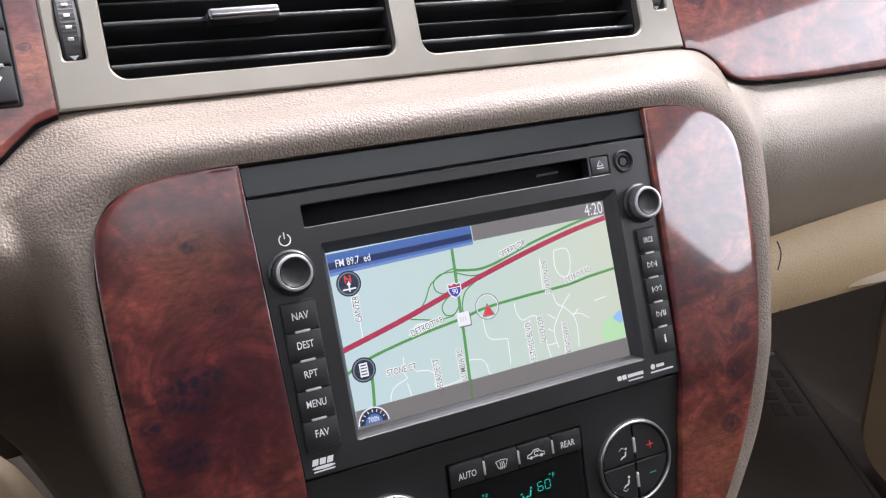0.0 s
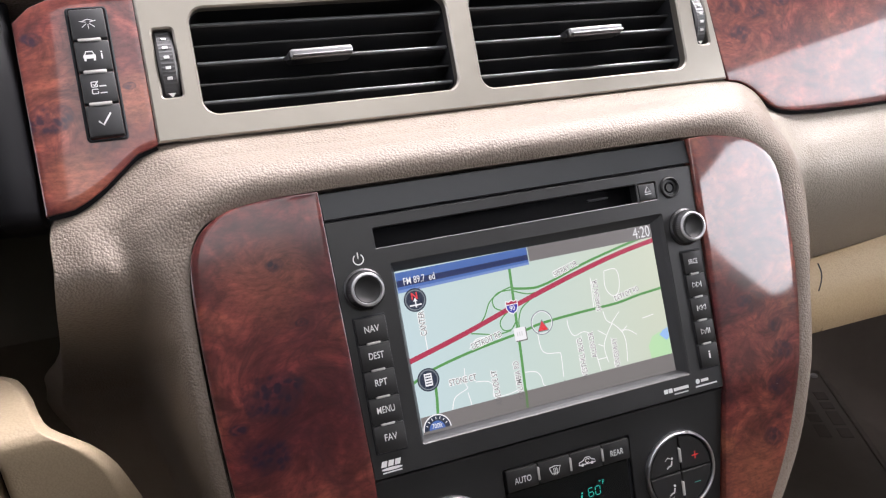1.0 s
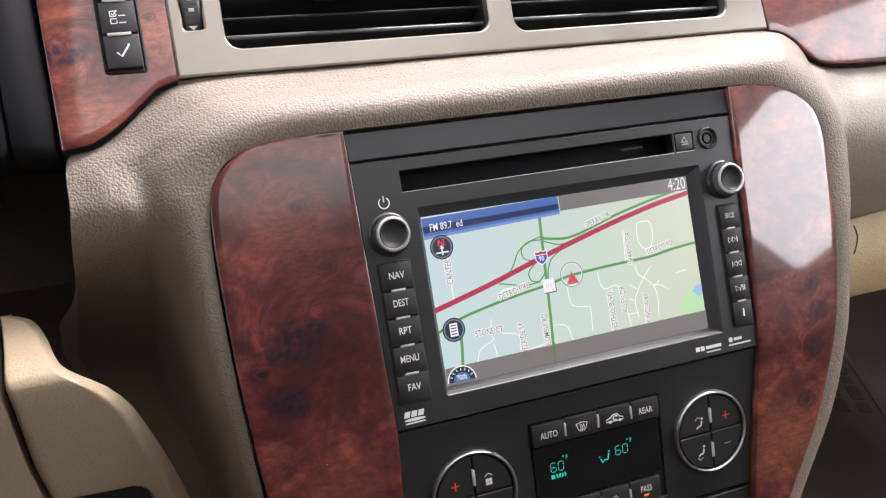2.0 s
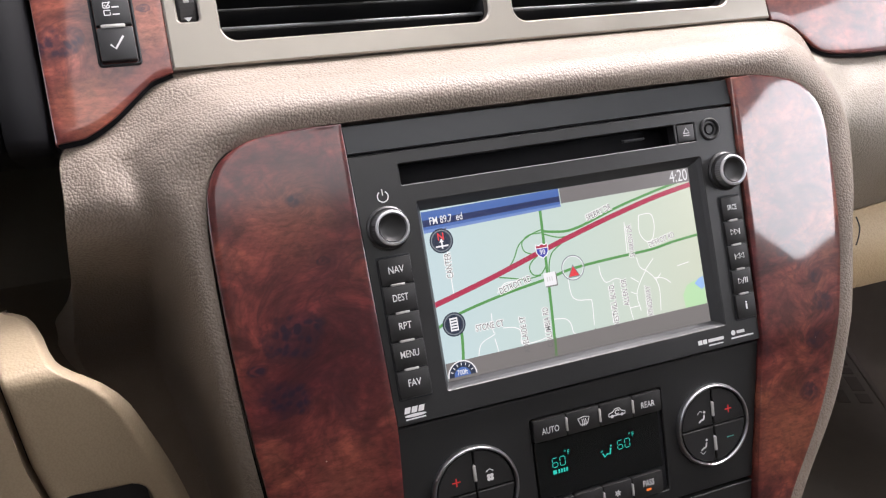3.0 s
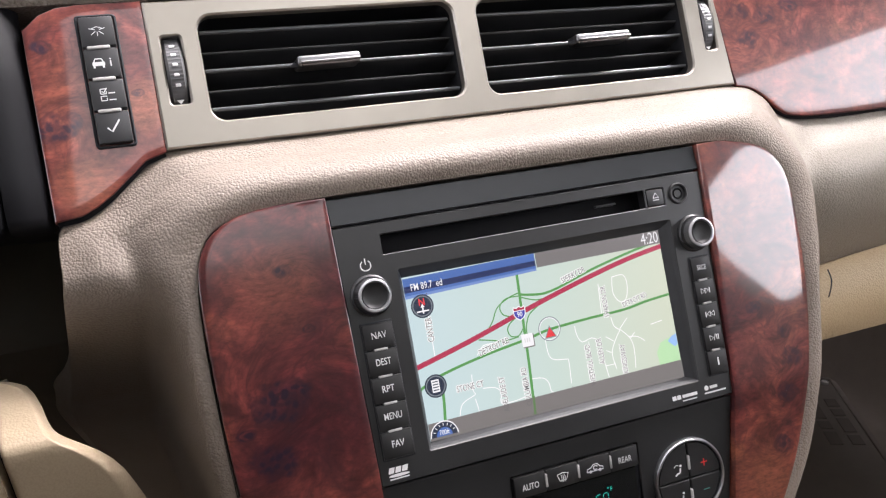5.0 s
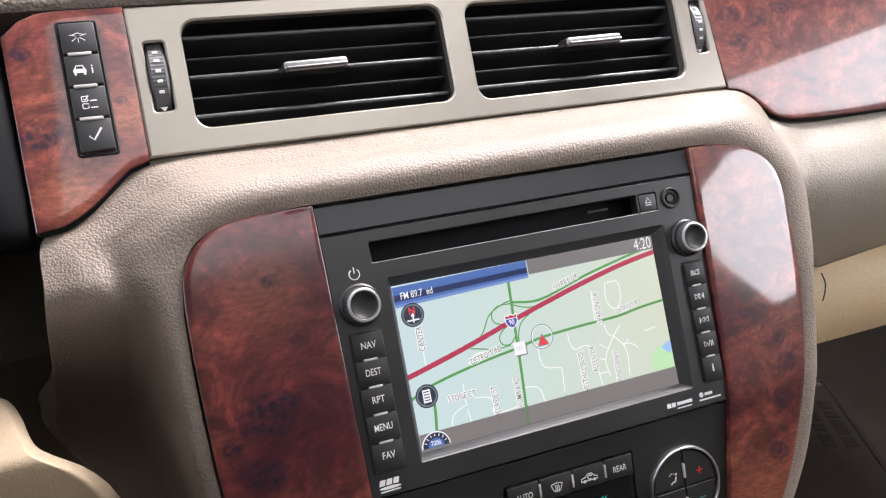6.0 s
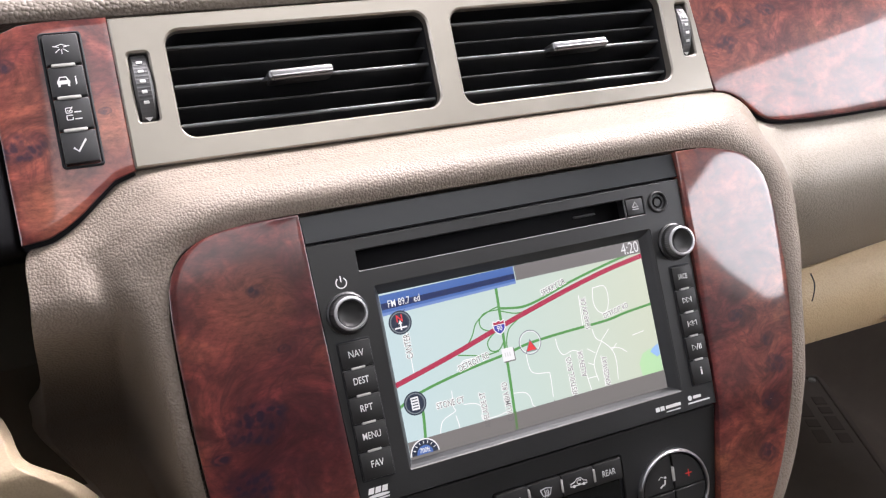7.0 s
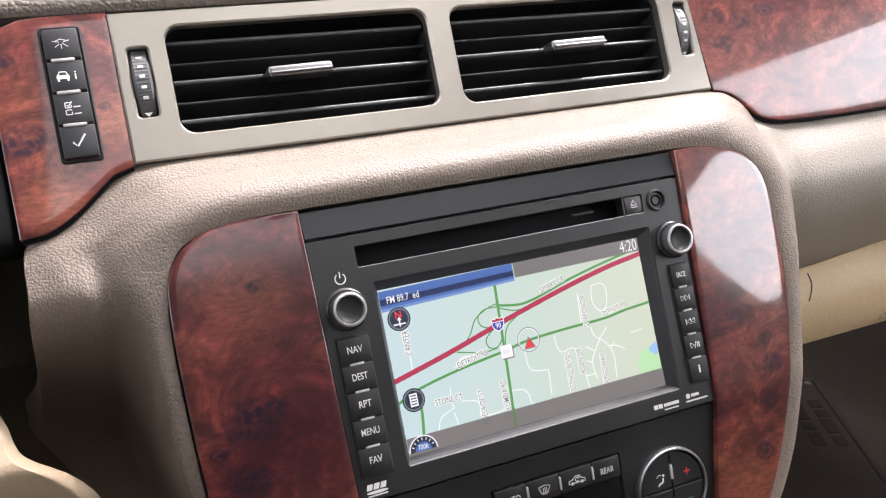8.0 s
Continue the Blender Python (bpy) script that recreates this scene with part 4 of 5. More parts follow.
def knob(x, z):
    base = part("knob", lathe([(0.0098, 0.0006), (0.0097, -0.0008), (0.0089, -0.0014), (0.0087, -0.0038)], 48, (x, 0, z)), BLACK, radio, "black rotary knob with a chrome rim")
    bm = bmesh.new()
    rings = []
    for y, r, cut in ((-0.0013, 0.0089, 0.0), (-0.0019, 0.0089, 0.00035), (-0.0061, 0.0079, 0.00035), (-0.0067, 0.0077, 0.0)):
        rings.append([bm.verts.new((x + (r - cut * (k % 2)) * math.cos(2 * math.pi * k / 96), y, z + (r - cut * (k % 2)) * math.sin(2 * math.pi * k / 96))) for k in range(96)])
    for a, b in zip(rings, rings[1:]):
        for k in range(96):
            bm.faces.new((a[k], a[(k + 1) % 96], b[(k + 1) % 96], b[k]))
    part("knurl", bm, KNURL, base, "knurled grip")
    part("rim", lathe([(0.0077, -0.0067), (0.0076, -0.0073), (0.0073, -0.0076), (0.0066, -0.0077), (0.0062, -0.0072), (0.0061, -0.0067)], 48, (x, 0, z)), KNOB_RIM, base, "chrome rim")
    part("cap", lathe([(0.0061, -0.0068), (0.0059, -0.0072), (0.0055, -0.0070), (0.0050, -0.0063), (0.0032, -0.0056), (0.0, -0.0054)], 40, (x, 0, z)), BUTTON, base, "dished black cap")


knob(0.0128, -0.0462)
knob(0.1895, -0.0455)
part("power_symbol", merged(arc(0.0126, -0.0322, 0.0024, 125, 415, 0.0005, -0.0002), ribbon([(0.0126, -0.0318), (0.0126, -0.0290)], 0.0005, -0.0002)), INK, radio, "white power symbol")

# buttons beside the screen
Z_BTN = (-0.0586, -0.0708, -0.0831, -0.0955, -0.1080, -0.1208)


def button_well(x0, x1, shift):
    part("button_well", sheet([(p[0], p[1]) for p in rounded(x0 - 0.0006, x1 + 0.0006, Z_BTN[-1] - 0.0006 + shift, Z_BTN[0] + 0.0006 + shift, 0.0008, 2)], [], -0.00025, 0.0004, 0.0002), BLACK_DEEP, radio)


def bar(x, z, h, w=0.0005):
    return patch([(x - w / 2, z - h / 2), (x + w / 2, z - h / 2), (x + w / 2, z + h / 2), (x - w / 2, z + h / 2)], -0.00182)


def outline_tri(x, z, s, way):
    return ribbon([(x - way * s * 0.55, z + s * 0.75), (x - way * s * 0.55, z - s * 0.75), (x + way * s * 0.75, z), (x - way * s * 0.55, z + s * 0.75)], 0.00034, -0.00182)


for side, (x0, x1, shift) in enumerate(((0.0053, 0.0198, 0.0), (0.1836, 0.1950, 0.0004))):
    button_well(x0, x1, shift)
    xm = (x0 + x1) / 2
    for k in range(5):
        z1, z0 = Z_BTN[k] - 0.0003 + shift, Z_BTN[k + 1] + 0.0003 + shift
        b = part("button", box(x0, x1, -0.0016, 0.0005, z0, z1, 0.0004, 2), BUTTON, radio)
        zm = (z0 + z1) / 2 + 0.0003
        if side == 0:
            word = ("NAV", "DEST", "RPT", "MENU", "FAV")[k]
            part("legend", text(word, 0.0044, xm, zm, -0.00182, 0.80 if len(word) < 4 else 0.72, 0, "CENTER", 0.00006 if word != "MENU" else 0.00002), INK, b, "white lettering")
        elif k == 0:
            part("legend", text("SRCE", 0.0037, xm, zm, -0.00182, 0.68, 0, "CENTER", 0.00003), INK, b, "white lettering")
        elif k == 1:
            part("legend", merged(outline_tri(xm - 0.0018, zm, 0.0018, 1), outline_tri(xm + 0.0006, zm, 0.0018, 1), bar(xm + 0.0024, zm, 0.0028)), INK, b, "white skip forward symbol")
        elif k == 2:
            part("legend", merged(outline_tri(xm + 0.0018, zm, 0.0018, -1), outline_tri(xm - 0.0006, zm, 0.0018, -1), bar(xm - 0.0024, zm, 0.0028)), INK, b, "white skip back symbol")
        elif k == 3:
            part("legend", merged(outline_tri(xm - 0.0016, zm, 0.0018, 1), ribbon([(xm - 0.0002, zm - 0.0016), (xm + 0.0010, zm + 0.0016)], 0.0004, -0.00182), bar(xm + 0.0017, zm, 0.0028), bar(xm + 0.0027, zm, 0.0028)), INK, b, "white play and pause symbol")
        else:
            part("legend", text("i", 0.0058, xm, zm, -0.00182, 1.3, 0, "CENTER", 0.00028), INK, b, "white letter")
        if k:
            zt = Z_BTN[k] + shift
            part("light_bar", box(xm - 0.0033 + 0.0006 * side, xm + 0.0033 - 0.0006 * side, -0.0017, 0.0, zt - 0.00065, zt + 0.00065, 0.0005, 2), LIGHT_BAR, radio, "pale light bar")

# printed marks, drawn as plain shapes
slanted = lambda x0, x1, z0, z1: patch([(x0, z0), (x1, z0), (x1 + 0.0008, z1), (x0 + 0.0008, z1)], -0.0002)
oval = patch([(0.0110 + 0.0050 * math.cos(2 * math.pi * k / 24), -0.1284 + 0.0007 * math.sin(2 * math.pi * k / 24)) for k in range(24)], -0.0002)
part("printed_mark", merged(slanted(0.0060, 0.0086, -0.1272, -0.1246), slanted(0.0092, 0.0118, -0.1272, -0.1246), slanted(0.0124, 0.0150, -0.1272, -0.1246), oval, ribbon([(0.0064, -0.1299), (0.0156, -0.1298)], 0.0006, -0.0002)), INK, radio, "small white printed mark")
part("printed_mark", merged(patch(rounded(0.1590, 0.1614, -0.1284, -0.1262, 0.0002, 2), -0.0002), patch(rounded(0.1618, 0.1642, -0.1284, -0.1262, 0.0002, 2), -0.0002), ribbon([(0.1650, -0.1273), (0.1742, -0.1273)], 0.0016, -0.0002), ribbon([(0.1650, -0.1296), (0.1736, -0.1296)], 0.0006, -0.0002)), INK, radio, "small white printed mark")
part("printed_mark", merged(disc(0.1802, -0.1262, 0.0013, -0.0002), ribbon([(0.1822, -0.1262), (0.1870, -0.1262)], 0.0015, -0.0002), ribbon([(0.1786, -0.1288), (0.1920, -0.1288)], 0.0008, -0.0002)), INK, radio, "small white printed mark")

# screen recess
LCD = (0.0296, 0.1712, -0.1186, -0.0408)
bm = bmesh.new()
rings = []
for (a, b, c, d), y in ((SCREEN, 0.0006), ((SCREEN[0] + 0.0010, SCREEN[1] - 0.0014, SCREEN[2] + 0.0012, SCREEN[3] - 0.0016), 0.0020), (LCD, 0.0046)):
    rings.append([bm.verts.new((x, y, z)) for x, z in ((a, c), (b, c), (b, d), (a, d))])
for a, b in zip(rings, rings[1:]):
    for k in range(4):
        bm.faces.new((a[k], a[(k + 1) % 4], b[(k + 1) % 4], b[k]))
part("screen_bezel", bm, BEZEL, radio, "bevelled grey screen surround", True)

# lit screen: map with roads, banner and signs
screen = part("screen", patch([(LCD[0] - 0.0004, LCD[2] - 0.0004), (LCD[1] + 0.0004, LCD[2] - 0.0004), (LCD[1] + 0.0004, LCD[3] + 0.0004), (LCD[0] - 0.0004, LCD[3] + 0.0004)], 0.0048), LCD_MAP, radio, "lit pale green navigation map", True)
LAYER = [0.0047]


def drawn(name, bm, mat, label=""):
    """One more thin layer on the screen."""
    LAYER[0] -= 0.000012
    bm.transform(Matrix.Translation((0, LAYER[0], 0)))
    return part(name, bm, mat, screen, label, True)


drawn("park_area", patch([(0.1585, -0.1096), (0.1580, -0.1030), (0.1610, -0.0985), (0.1650, -0.0972), (0.1690, -0.0965), (0.1710, -0.0960), (0.1710, -0.1096)], 0), LCD_PARK, "pale green park on the map")
drawn("lake_area", patch([(0.1655, -0.0985), (0.1680, -0.0965), (0.1710, -0.0955), (0.1711, -0.1010), (0.1692, -0.1020)], 0), LCD_LAKE, "blue lake on the map")
SIDE_STREETS = (
    [(0.0396, -0.0517), (0.0391, -0.0749), (0.0391, -0.0826)],
    [(0.0555, -0.0923), (0.0549, -0.1000), (0.0555, -0.1020), (0.0500, -0.1040), (0.0474, -0.1064), (0.0459, -0.1120), (0.0470, -0.1155), (0.0540, -0.1150), (0.0560, -0.1110), (0.0552, -0.1040)],
    [(0.0600, -0.1000), (0.0660, -0.1010), (0.0690, -0.1040), (0.0680, -0.1090), (0.0760, -0.1095), (0.0820, -0.1085)],
    [(0.0967, -0.0827), (0.0971, -0.0915), (0.1000, -0.0945), (0.1060, -0.0955), (0.1073, -0.0969), (0.1066, -0.1078)],
    [(0.0860, -0.1010), (0.0920, -0.1020), (0.0945, -0.1050), (0.0950, -0.1090), (0.0970, -0.1105)],
    [(0.1139, -0.0803), (0.1142, -0.0850), (0.1165, -0.0890), (0.1220, -0.0880), (0.1260, -0.0900)],
    [(0.1201, -0.0896), (0.1195, -0.1000), (0.1182, -0.1087)],
    [(0.1260, -0.0900), (0.1268, -0.1000), (0.1280, -0.1095)],
    [(0.1270, -0.1035), (0.1330, -0.1035)],
    [(0.1349, -0.0800), (0.1360, -0.0850), (0.1400, -0.0880), (0.1440, -0.0930), (0.1450, -0.0990), (0.1440, -0.1080)],
    [(0.1390, -0.0870), (0.1350, -0.0920), (0.1320, -0.0980), (0.1330, -0.1060)],
    [(0.1300, -0.0890), (0.1340, -0.0920)],
    [(0.1290, -0.0960), (0.1318, -0.0975)],
    [(0.1385, -0.0870), (0.1440, -0.0820)],
    [(0.1430, -0.0915), (0.1480, -0.0925), (0.1520, -0.0955)],
    [(0.1440, -0.0925), (0.1470, -0.0900)],
    [(0.1570, -0.0880), (0.1640, -0.0872)],
    [(0.1310, -0.0620), (0.1300, -0.0780)],
    [(0.1395, -0.0600), (0.1385, -0.0670), (0.1400, -0.0715), (0.1430, -0.0735), (0.1460, -0.0715), (0.1475, -0.0650), (0.1460, -0.0600), (0.1395, -0.0600)],
    [(0.0599, -0.0839), (0.0640, -0.0800), (0.0700, -0.0800)],
    [(0.0670, -0.0800), (0.0660, -0.0850)],
)
for line in SIDE_STREETS:
    drawn("side_street", ribbon(line, 0.00042, 0, 3 if len(line) > 2 else 0), LCD_WHITE)
RAMPS = (
    [(0.0868, -0.0585), (0.0814, -0.0598), (0.0745, -0.0635), (0.0705, -0.0700), (0.0660, -0.0742), (0.0600, -0.0762)],
    [(0.0872, -0.0600), (0.0800, -0.0600), (0.0760, -0.0630), (0.0765, -0.0670), (0.0800, -0.0690)],
    [(0.0850, -0.0690), (0.0800, -0.0720), (0.0778, -0.0750), (0.0790, -0.0785), (0.0830, -0.0790), (0.0860, -0.0760)],
    [(0.0620, -0.0768), (0.0690, -0.0785), (0.0750, -0.0800), (0.0830, -0.0795)],
    [(0.0870, -0.0605), (0.0950, -0.0635), (0.1020, -0.0635)],
    [(0.0960, -0.0665), (0.0905, -0.0700), (0.0880, -0.0750), (0.0875, -0.0790)],
)
for line in RAMPS:
    drawn("slip_road", ribbon(line, 0.0006, 0, 5), LCD_GREEN)
drawn("main_road", ribbon([(0.0290, -0.0940), (0.0399, -0.0895), (0.0625, -0.0849), (0.0864, -0.0816), (0.0994, -0.0793), (0.1205, -0.0781), (0.1430, -0.0775), (0.1564, -0.0758), (0.1712, -0.0746)], 0.0013, 0, 6), LCD_GREEN, "green road line")
drawn("main_road", ribbon([(0.0872, -0.0592), (0.0901, -0.0600), (0.0988, -0.0612), (0.1060, -0.0604), (0.1130, -0.0586), (0.1290, -0.0541), (0.1476, -0.0501), (0.1600, -0.0478), (0.1699, -0.0462)], 0.0012, 0, 6), LCD_GREEN, "green road line")
drawn("main_road", ribbon([(0.0877, -0.0488), (0.0870, -0.0648), (0.0864, -0.0781), (0.0857, -0.0941), (0.0842, -0.1180)], 0.0014, 0, 6), LCD_GREEN, "green road line")
drawn("main_road", ribbon([(0.0399, -0.0895), (0.0395, -0.1009), (0.0383, -0.1110)], 0.0014, 0, 4), LCD_GREEN, "green road line")
drawn("motorway", ribbon([(0.0293, -0.0836), (0.0582, -0.0763), (0.0852, -0.0685), (0.1046, -0.0632), (0.1271, -0.0575), (0.1505, -0.0524), (0.1712, -0.0492)], 0.0024, 0, 6), LCD_RED, "red motorway line")
LABELS = (("SPERRY DR", 0.1178, -0.0552, 15, 0.0042), ("DETROIT RD", 0.0692, -0.0816, 11.5, 0.0042), ("DETROIT RD", 0.1500, -0.0738, 11, 0.0038), ("STONE CT", 0.0535, -0.0977, 0, 0.0042), ("ADELAIDE ST", 0.0700, -0.1050, 90, 0.0041), ("COLUMBIA RD", 0.0822, -0.1040, 90, 0.0041), ("WESTHILL BLVD", 0.1186, -0.1010, 90, 0.0041), ("ALLEN DR", 0.1255, -0.0955, 90, 0.0041), ("KINGSWAY", 0.1380, -0.1020, 88, 0.0041), ("SHARON DR", 0.1328, -0.0715, 89, 0.0040), ("CANTER", 0.0388, -0.0672, 89, 0.0043), ("R", 0.0392, -0.0508, 89, 0.0043))
for word, x, z, angle, size in LABELS:
    drawn("label_halo", text(word, size, x, z, 0, 0.70, angle, "CENTER", 0.0009), LCD_HALO)
drawn("bottom_bar", patch([(LCD[0], LCD[2]), (LCD[1], LCD[2]), (LCD[1], -0.1094), (LCD[0], -0.1104)], 0), LCD_BAR, "grey translucent bar")
drawn("top_bar", patch([(0.0990, -0.0480), (LCD[1], -0.0476), (LCD[1], LCD[3]), (0.0990, LCD[3])], 0), LCD_GREY, "grey translucent bar")
drawn("main_road", ribbon([(0.0850, -0.1094), (0.0842, -0.1182)], 0.0012, 0), LCD_DIM_GREEN, "dimmed green road line")
for line in ([(0.0470, -0.1106), (0.0462, -0.1135), (0.0475, -0.1160), (0.0535, -0.1152), (0.0558, -0.1115)], [(0.1182, -0.1098), (0.1176, -0.1160)], [(0.1066, -0.1094), (0.1062, -0.1115)], [(0.1280, -0.1098), (0.1283, -0.1150)]):
    drawn("side_street", ribbon(line, 0.0004, 0, 3), LCD_GREY)
drawn("banner", patch([(LCD[0], -0.0500), (0.0985, -0.0484), (0.0985, LCD[3]), (LCD[0], LCD[3] - 0.0008)], 0), LCD_BLUE, "blue radio banner")
drawn("banner_shade", patch([(LCD[0], -0.0484), (0.0985, -0.0470), (0.0985, -0.0444), (LCD[0], -0.0454)], 0), LCD_NAVY, "dark band of the banner")
drawn("banner_edge", patch([(LCD[0], -0.0512), (0.0985, -0.0494), (0.0985, -0.0482), (LCD[0], -0.0498)], 0), LCD_PALE_BLUE, "pale blue banner edge")
drawn("banner_text", text("FM 89.7  ed", 0.0047, 0.0328, -0.0463, 0, 0.72, 0.5, "LEFT", 0.00006), LCD_TEXT, "white station lettering")
drawn("clock_text", text("4:20", 0.0083, 0.1704, -0.0443, 0, 0.74, 0.5, "RIGHT", -0.00002), LCD_TEXT, "white clock digits")
for word, x, z, angle, size in LABELS:
    drawn("road_label", text(word, size, x, z, 0, 0.70, angle, "CENTER", 0.00002), LCD_DARK, "dark grey road name")
# signs over the map
drawn("compass", disc(0.0371, -0.0556, 0.0056, 0), LCD_NIGHT, "round navy compass badge")
drawn("compass_ring", arc(0.0371, -0.0556, 0.0047, 0, 360, 0.0005, 0, 36), LCD_STEEL)
drawn("compass_letter", text("N", 0.0046, 0.0370, -0.0538, 0, 0.95, 0, "CENTER", 0.00030), LCD_BRIGHT_RED, "red compass letter")
drawn("compass_needle", merged(ribbon([(0.0340, -0.0580), (0.0400, -0.0580)], 0.0007, 0), ribbon([(0.0371, -0.0592), (0.0371, -0.0556)], 0.0007, 0), patch([(0.0360, -0.0562), (0.0382, -0.0562), (0.0371, -0.0545)], 0)), LCD_TEXT)
drawn("list_badge", disc(0.0366, -0.0936, 0.0055, 0), LCD_NIGHT, "round navy list badge")
drawn("list_ring", arc(0.0366, -0.0936, 0.0046, 0, 360, 0.0005, 0, 36), LCD_STEEL)
drawn("list_page", patch([(0.0347, -0.0966), (0.0385, -0.0966), (0.0385, -0.0906), (0.0347, -0.0906)], 0), LCD_TEXT)
for k in range(4):
    drawn("list_line", ribbon([(0.0352, -0.0916 - 0.0013 * k), (0.0380, -0.0916 - 0.0013 * k)], 0.0005, 0), LCD_NIGHT)
drawn("scale_dial", disc(0.0368, -0.1172, 0.0068, 0, 28, 0, 180), LCD_NIGHT, "half round map scale dial")
drawn("scale_glow", disc(0.0368, -0.1172, 0.0040, 0, 24, 0, 180), LCD_BLUE)
drawn("scale_rim", arc(0.0368, -0.1172, 0.0068, 0, 180, 0.0006, 0, 28), LCD_TEXT)
for k in range(7):
    a = radians(25 + 130 * k / 6)
    drawn("scale_tick", ribbon([(0.0368 + 0.0048 * math.cos(a), -0.1172 + 0.0048 * math.sin(a)), (0.0368 + 0.0060 * math.cos(a), -0.1172 + 0.0060 * math.sin(a))], 0.0004, 0), LCD_TEXT)
drawn("scale_text", text("700ft", 0.0033, 0.0368, -0.1156, 0, 0.75, 0, "CENTER", 0.00005), LCD_TEXT, "white scale lettering")
drawn("route_shield", patch([(0.0818, -0.0664), (0.0822, -0.0648), (0.0838, -0.0654), (0.0852, -0.0646), (0.0866, -0.0654), (0.0882, -0.0648), (0.0886, -0.0664), (0.0884, -0.0690), (0.0872, -0.0708), (0.0852, -0.0720), (0.0832, -0.0708), (0.0820, -0.0690)], 0), LCD_TEXT, "motorway shield")
drawn("shield_field", patch([(0.0823, -0.0672), (0.0881, -0.0672), (0.0879, -0.0690), (0.0869, -0.0704), (0.0852, -0.0714), (0.0835, -0.0704), (0.0825, -0.0690)], 0), LCD_SHIELD)
drawn("shield_crown", patch([(0.0823, -0.0668), (0.0824, -0.0654), (0.0838, -0.0659), (0.0852, -0.0652), (0.0866, -0.0659), (0.0880, -0.0654), (0.0881, -0.0668)], 0), LCD_RED)
drawn("shield_text", text("90", 0.0034, 0.0852, -0.0689, 0, 0.85, 0, "CENTER", 0.00012), LCD_TEXT)
drawn("route_plate_shadow", patch(rounded(0.0842, 0.0905, -0.0856, -0.0792, 0.0004, 2), 0), LCD_BAR)
drawn("route_plate", patch(rounded(0.0838, 0.0900, -0.0850, -0.0788, 0.0004, 2), 0), LCD_TEXT, "white route plate")
drawn("route_plate_mark", merged(*[ribbon([(0.0855 + 0.0012 * k, -0.0829), (0.0855 + 0.0012 * k, -0.0809)], 0.0005, 0) for k in range(3)]), LCD_HALO_GREY)
drawn("position_ring", arc(0.0995, -0.0788, 0.0058, 0, 360, 0.0005, 0, 40), LCD_STEEL)
drawn("position_ring", arc(0.0995, -0.0788, 0.0054, 0, 360, 0.0004, 0, 40), LCD_TEXT)
drawn("position_arrow", patch([(0.0962, -0.0833), (0.1028, -0.0833), (0.0995, -0.0771)], 0), LCD_STEEL)
drawn("position_arrow", patch([(0.0968, -0.0828), (0.1022, -0.0828), (0.0995, -0.0780)], 0), LCD_BRIGHT_RED, "red position arrow")

# ---- climate control under the radio; local frame: x across, z down the face from the seam ----
climate = thing("climate_control", (0, 0.002, -0.133), "black climate control panel with two chrome-ringed dials and display", "climate control", turn=Matrix.Rotation(radians(6.0), 4, "X"))
DISPLAY = (0.0660, 0.1336, -0.0452, -0.0236)
ROW1 = (0.0655, 0.1353, -0.0228, -0.0122)
ROW2 = (0.0668, 0.1322, -0.0640, -0.0528)
face = [(0.1958, -0.0006), (0.0022, -0.0006), (0.0020, -0.0050), (0.0008, -0.0320), (-0.0010, -0.0700), (0.1856, -0.0706)]
part("faceplate", sheet(face, [rounded(0.0648, 0.1360, -0.0648, -0.0116, 0.0008, 2)], 0.0, 0.006, 0.0004), BLACK, climate)
part("recess", box(0.0646, 0.1362, 0.0022, 0.006, -0.0650, -0.0114), BLACK_DEEP, climate)
part("display_window", box(DISPLAY[0], DISPLAY[1], 0.0004, 0.003, DISPLAY[2] - 0.0066, DISPLAY[3], 0.0003, 1), DISPLAY_GLASS, climate, "glossy black display window")
yd = 0.00022


def segments(digit, x, z, w, h, stroke):
    """A digit in seven bars."""
    on = {"6": "afgedc", "0": "abcdef"}[digit]
    t = {"a": ((0, h), (w, h)), "b": ((w, h), (w, h / 2)), "c": ((w, h / 2), (w, 0)), "d": ((0, 0), (w, 0)), "e": ((0, h / 2), (0, 0)), "f": ((0, h), (0, h / 2)), "g": ((0, h / 2), (w, h / 2))}
    out = []
    for k in on:
        (ax, az), (bx, bz) = t[k]
        dx, dz = (bx - ax) * 0.12, (bz - az) * 0.12
        out.append(ribbon([(x + ax + dx, z + az + dz), (x + bx - dx, z + bz - dz)], stroke, yd))
    return out


for x, z in ((0.0742, -0.0372), (0.1095, -0.0372)):
    part("digit", merged(*segments("6", x, z, 0.0027, 0.0044, 0.00038)), TEAL, climate, "teal lit digit")
    part("digit", merged(*segments("0", x + 0.0040, z, 0.0027, 0.0044, 0.00038)), TEAL, climate, "teal lit digit")
    part("unit_mark", merged(text("F", 0.0034, x + 0.0088, z + 0.0056, yd, 0.8), arc(x + 0.0070, z + 0.0066, 0.0004, 0, 360, 0.0002, yd, 10)), TEAL, climate, "teal lit unit letter")
part("fan_mark", merged(*[disc(0.0750 + 0.0007 * math.cos(a), -0.0396 + 0.0007 * math.sin(a), 0.0006, yd, 10) for a in (0.8, 2.37, 3.94, 5.5)]), TEAL, climate, "teal lit fan symbol")
for k in range(4):
    part("level_bar", ribbon([(0.0772 + 0.0014 * k, -0.0406), (0.0772 + 0.0014 * k, -0.0386)], 0.0009, yd), TEAL, climate, "teal lit level bar")
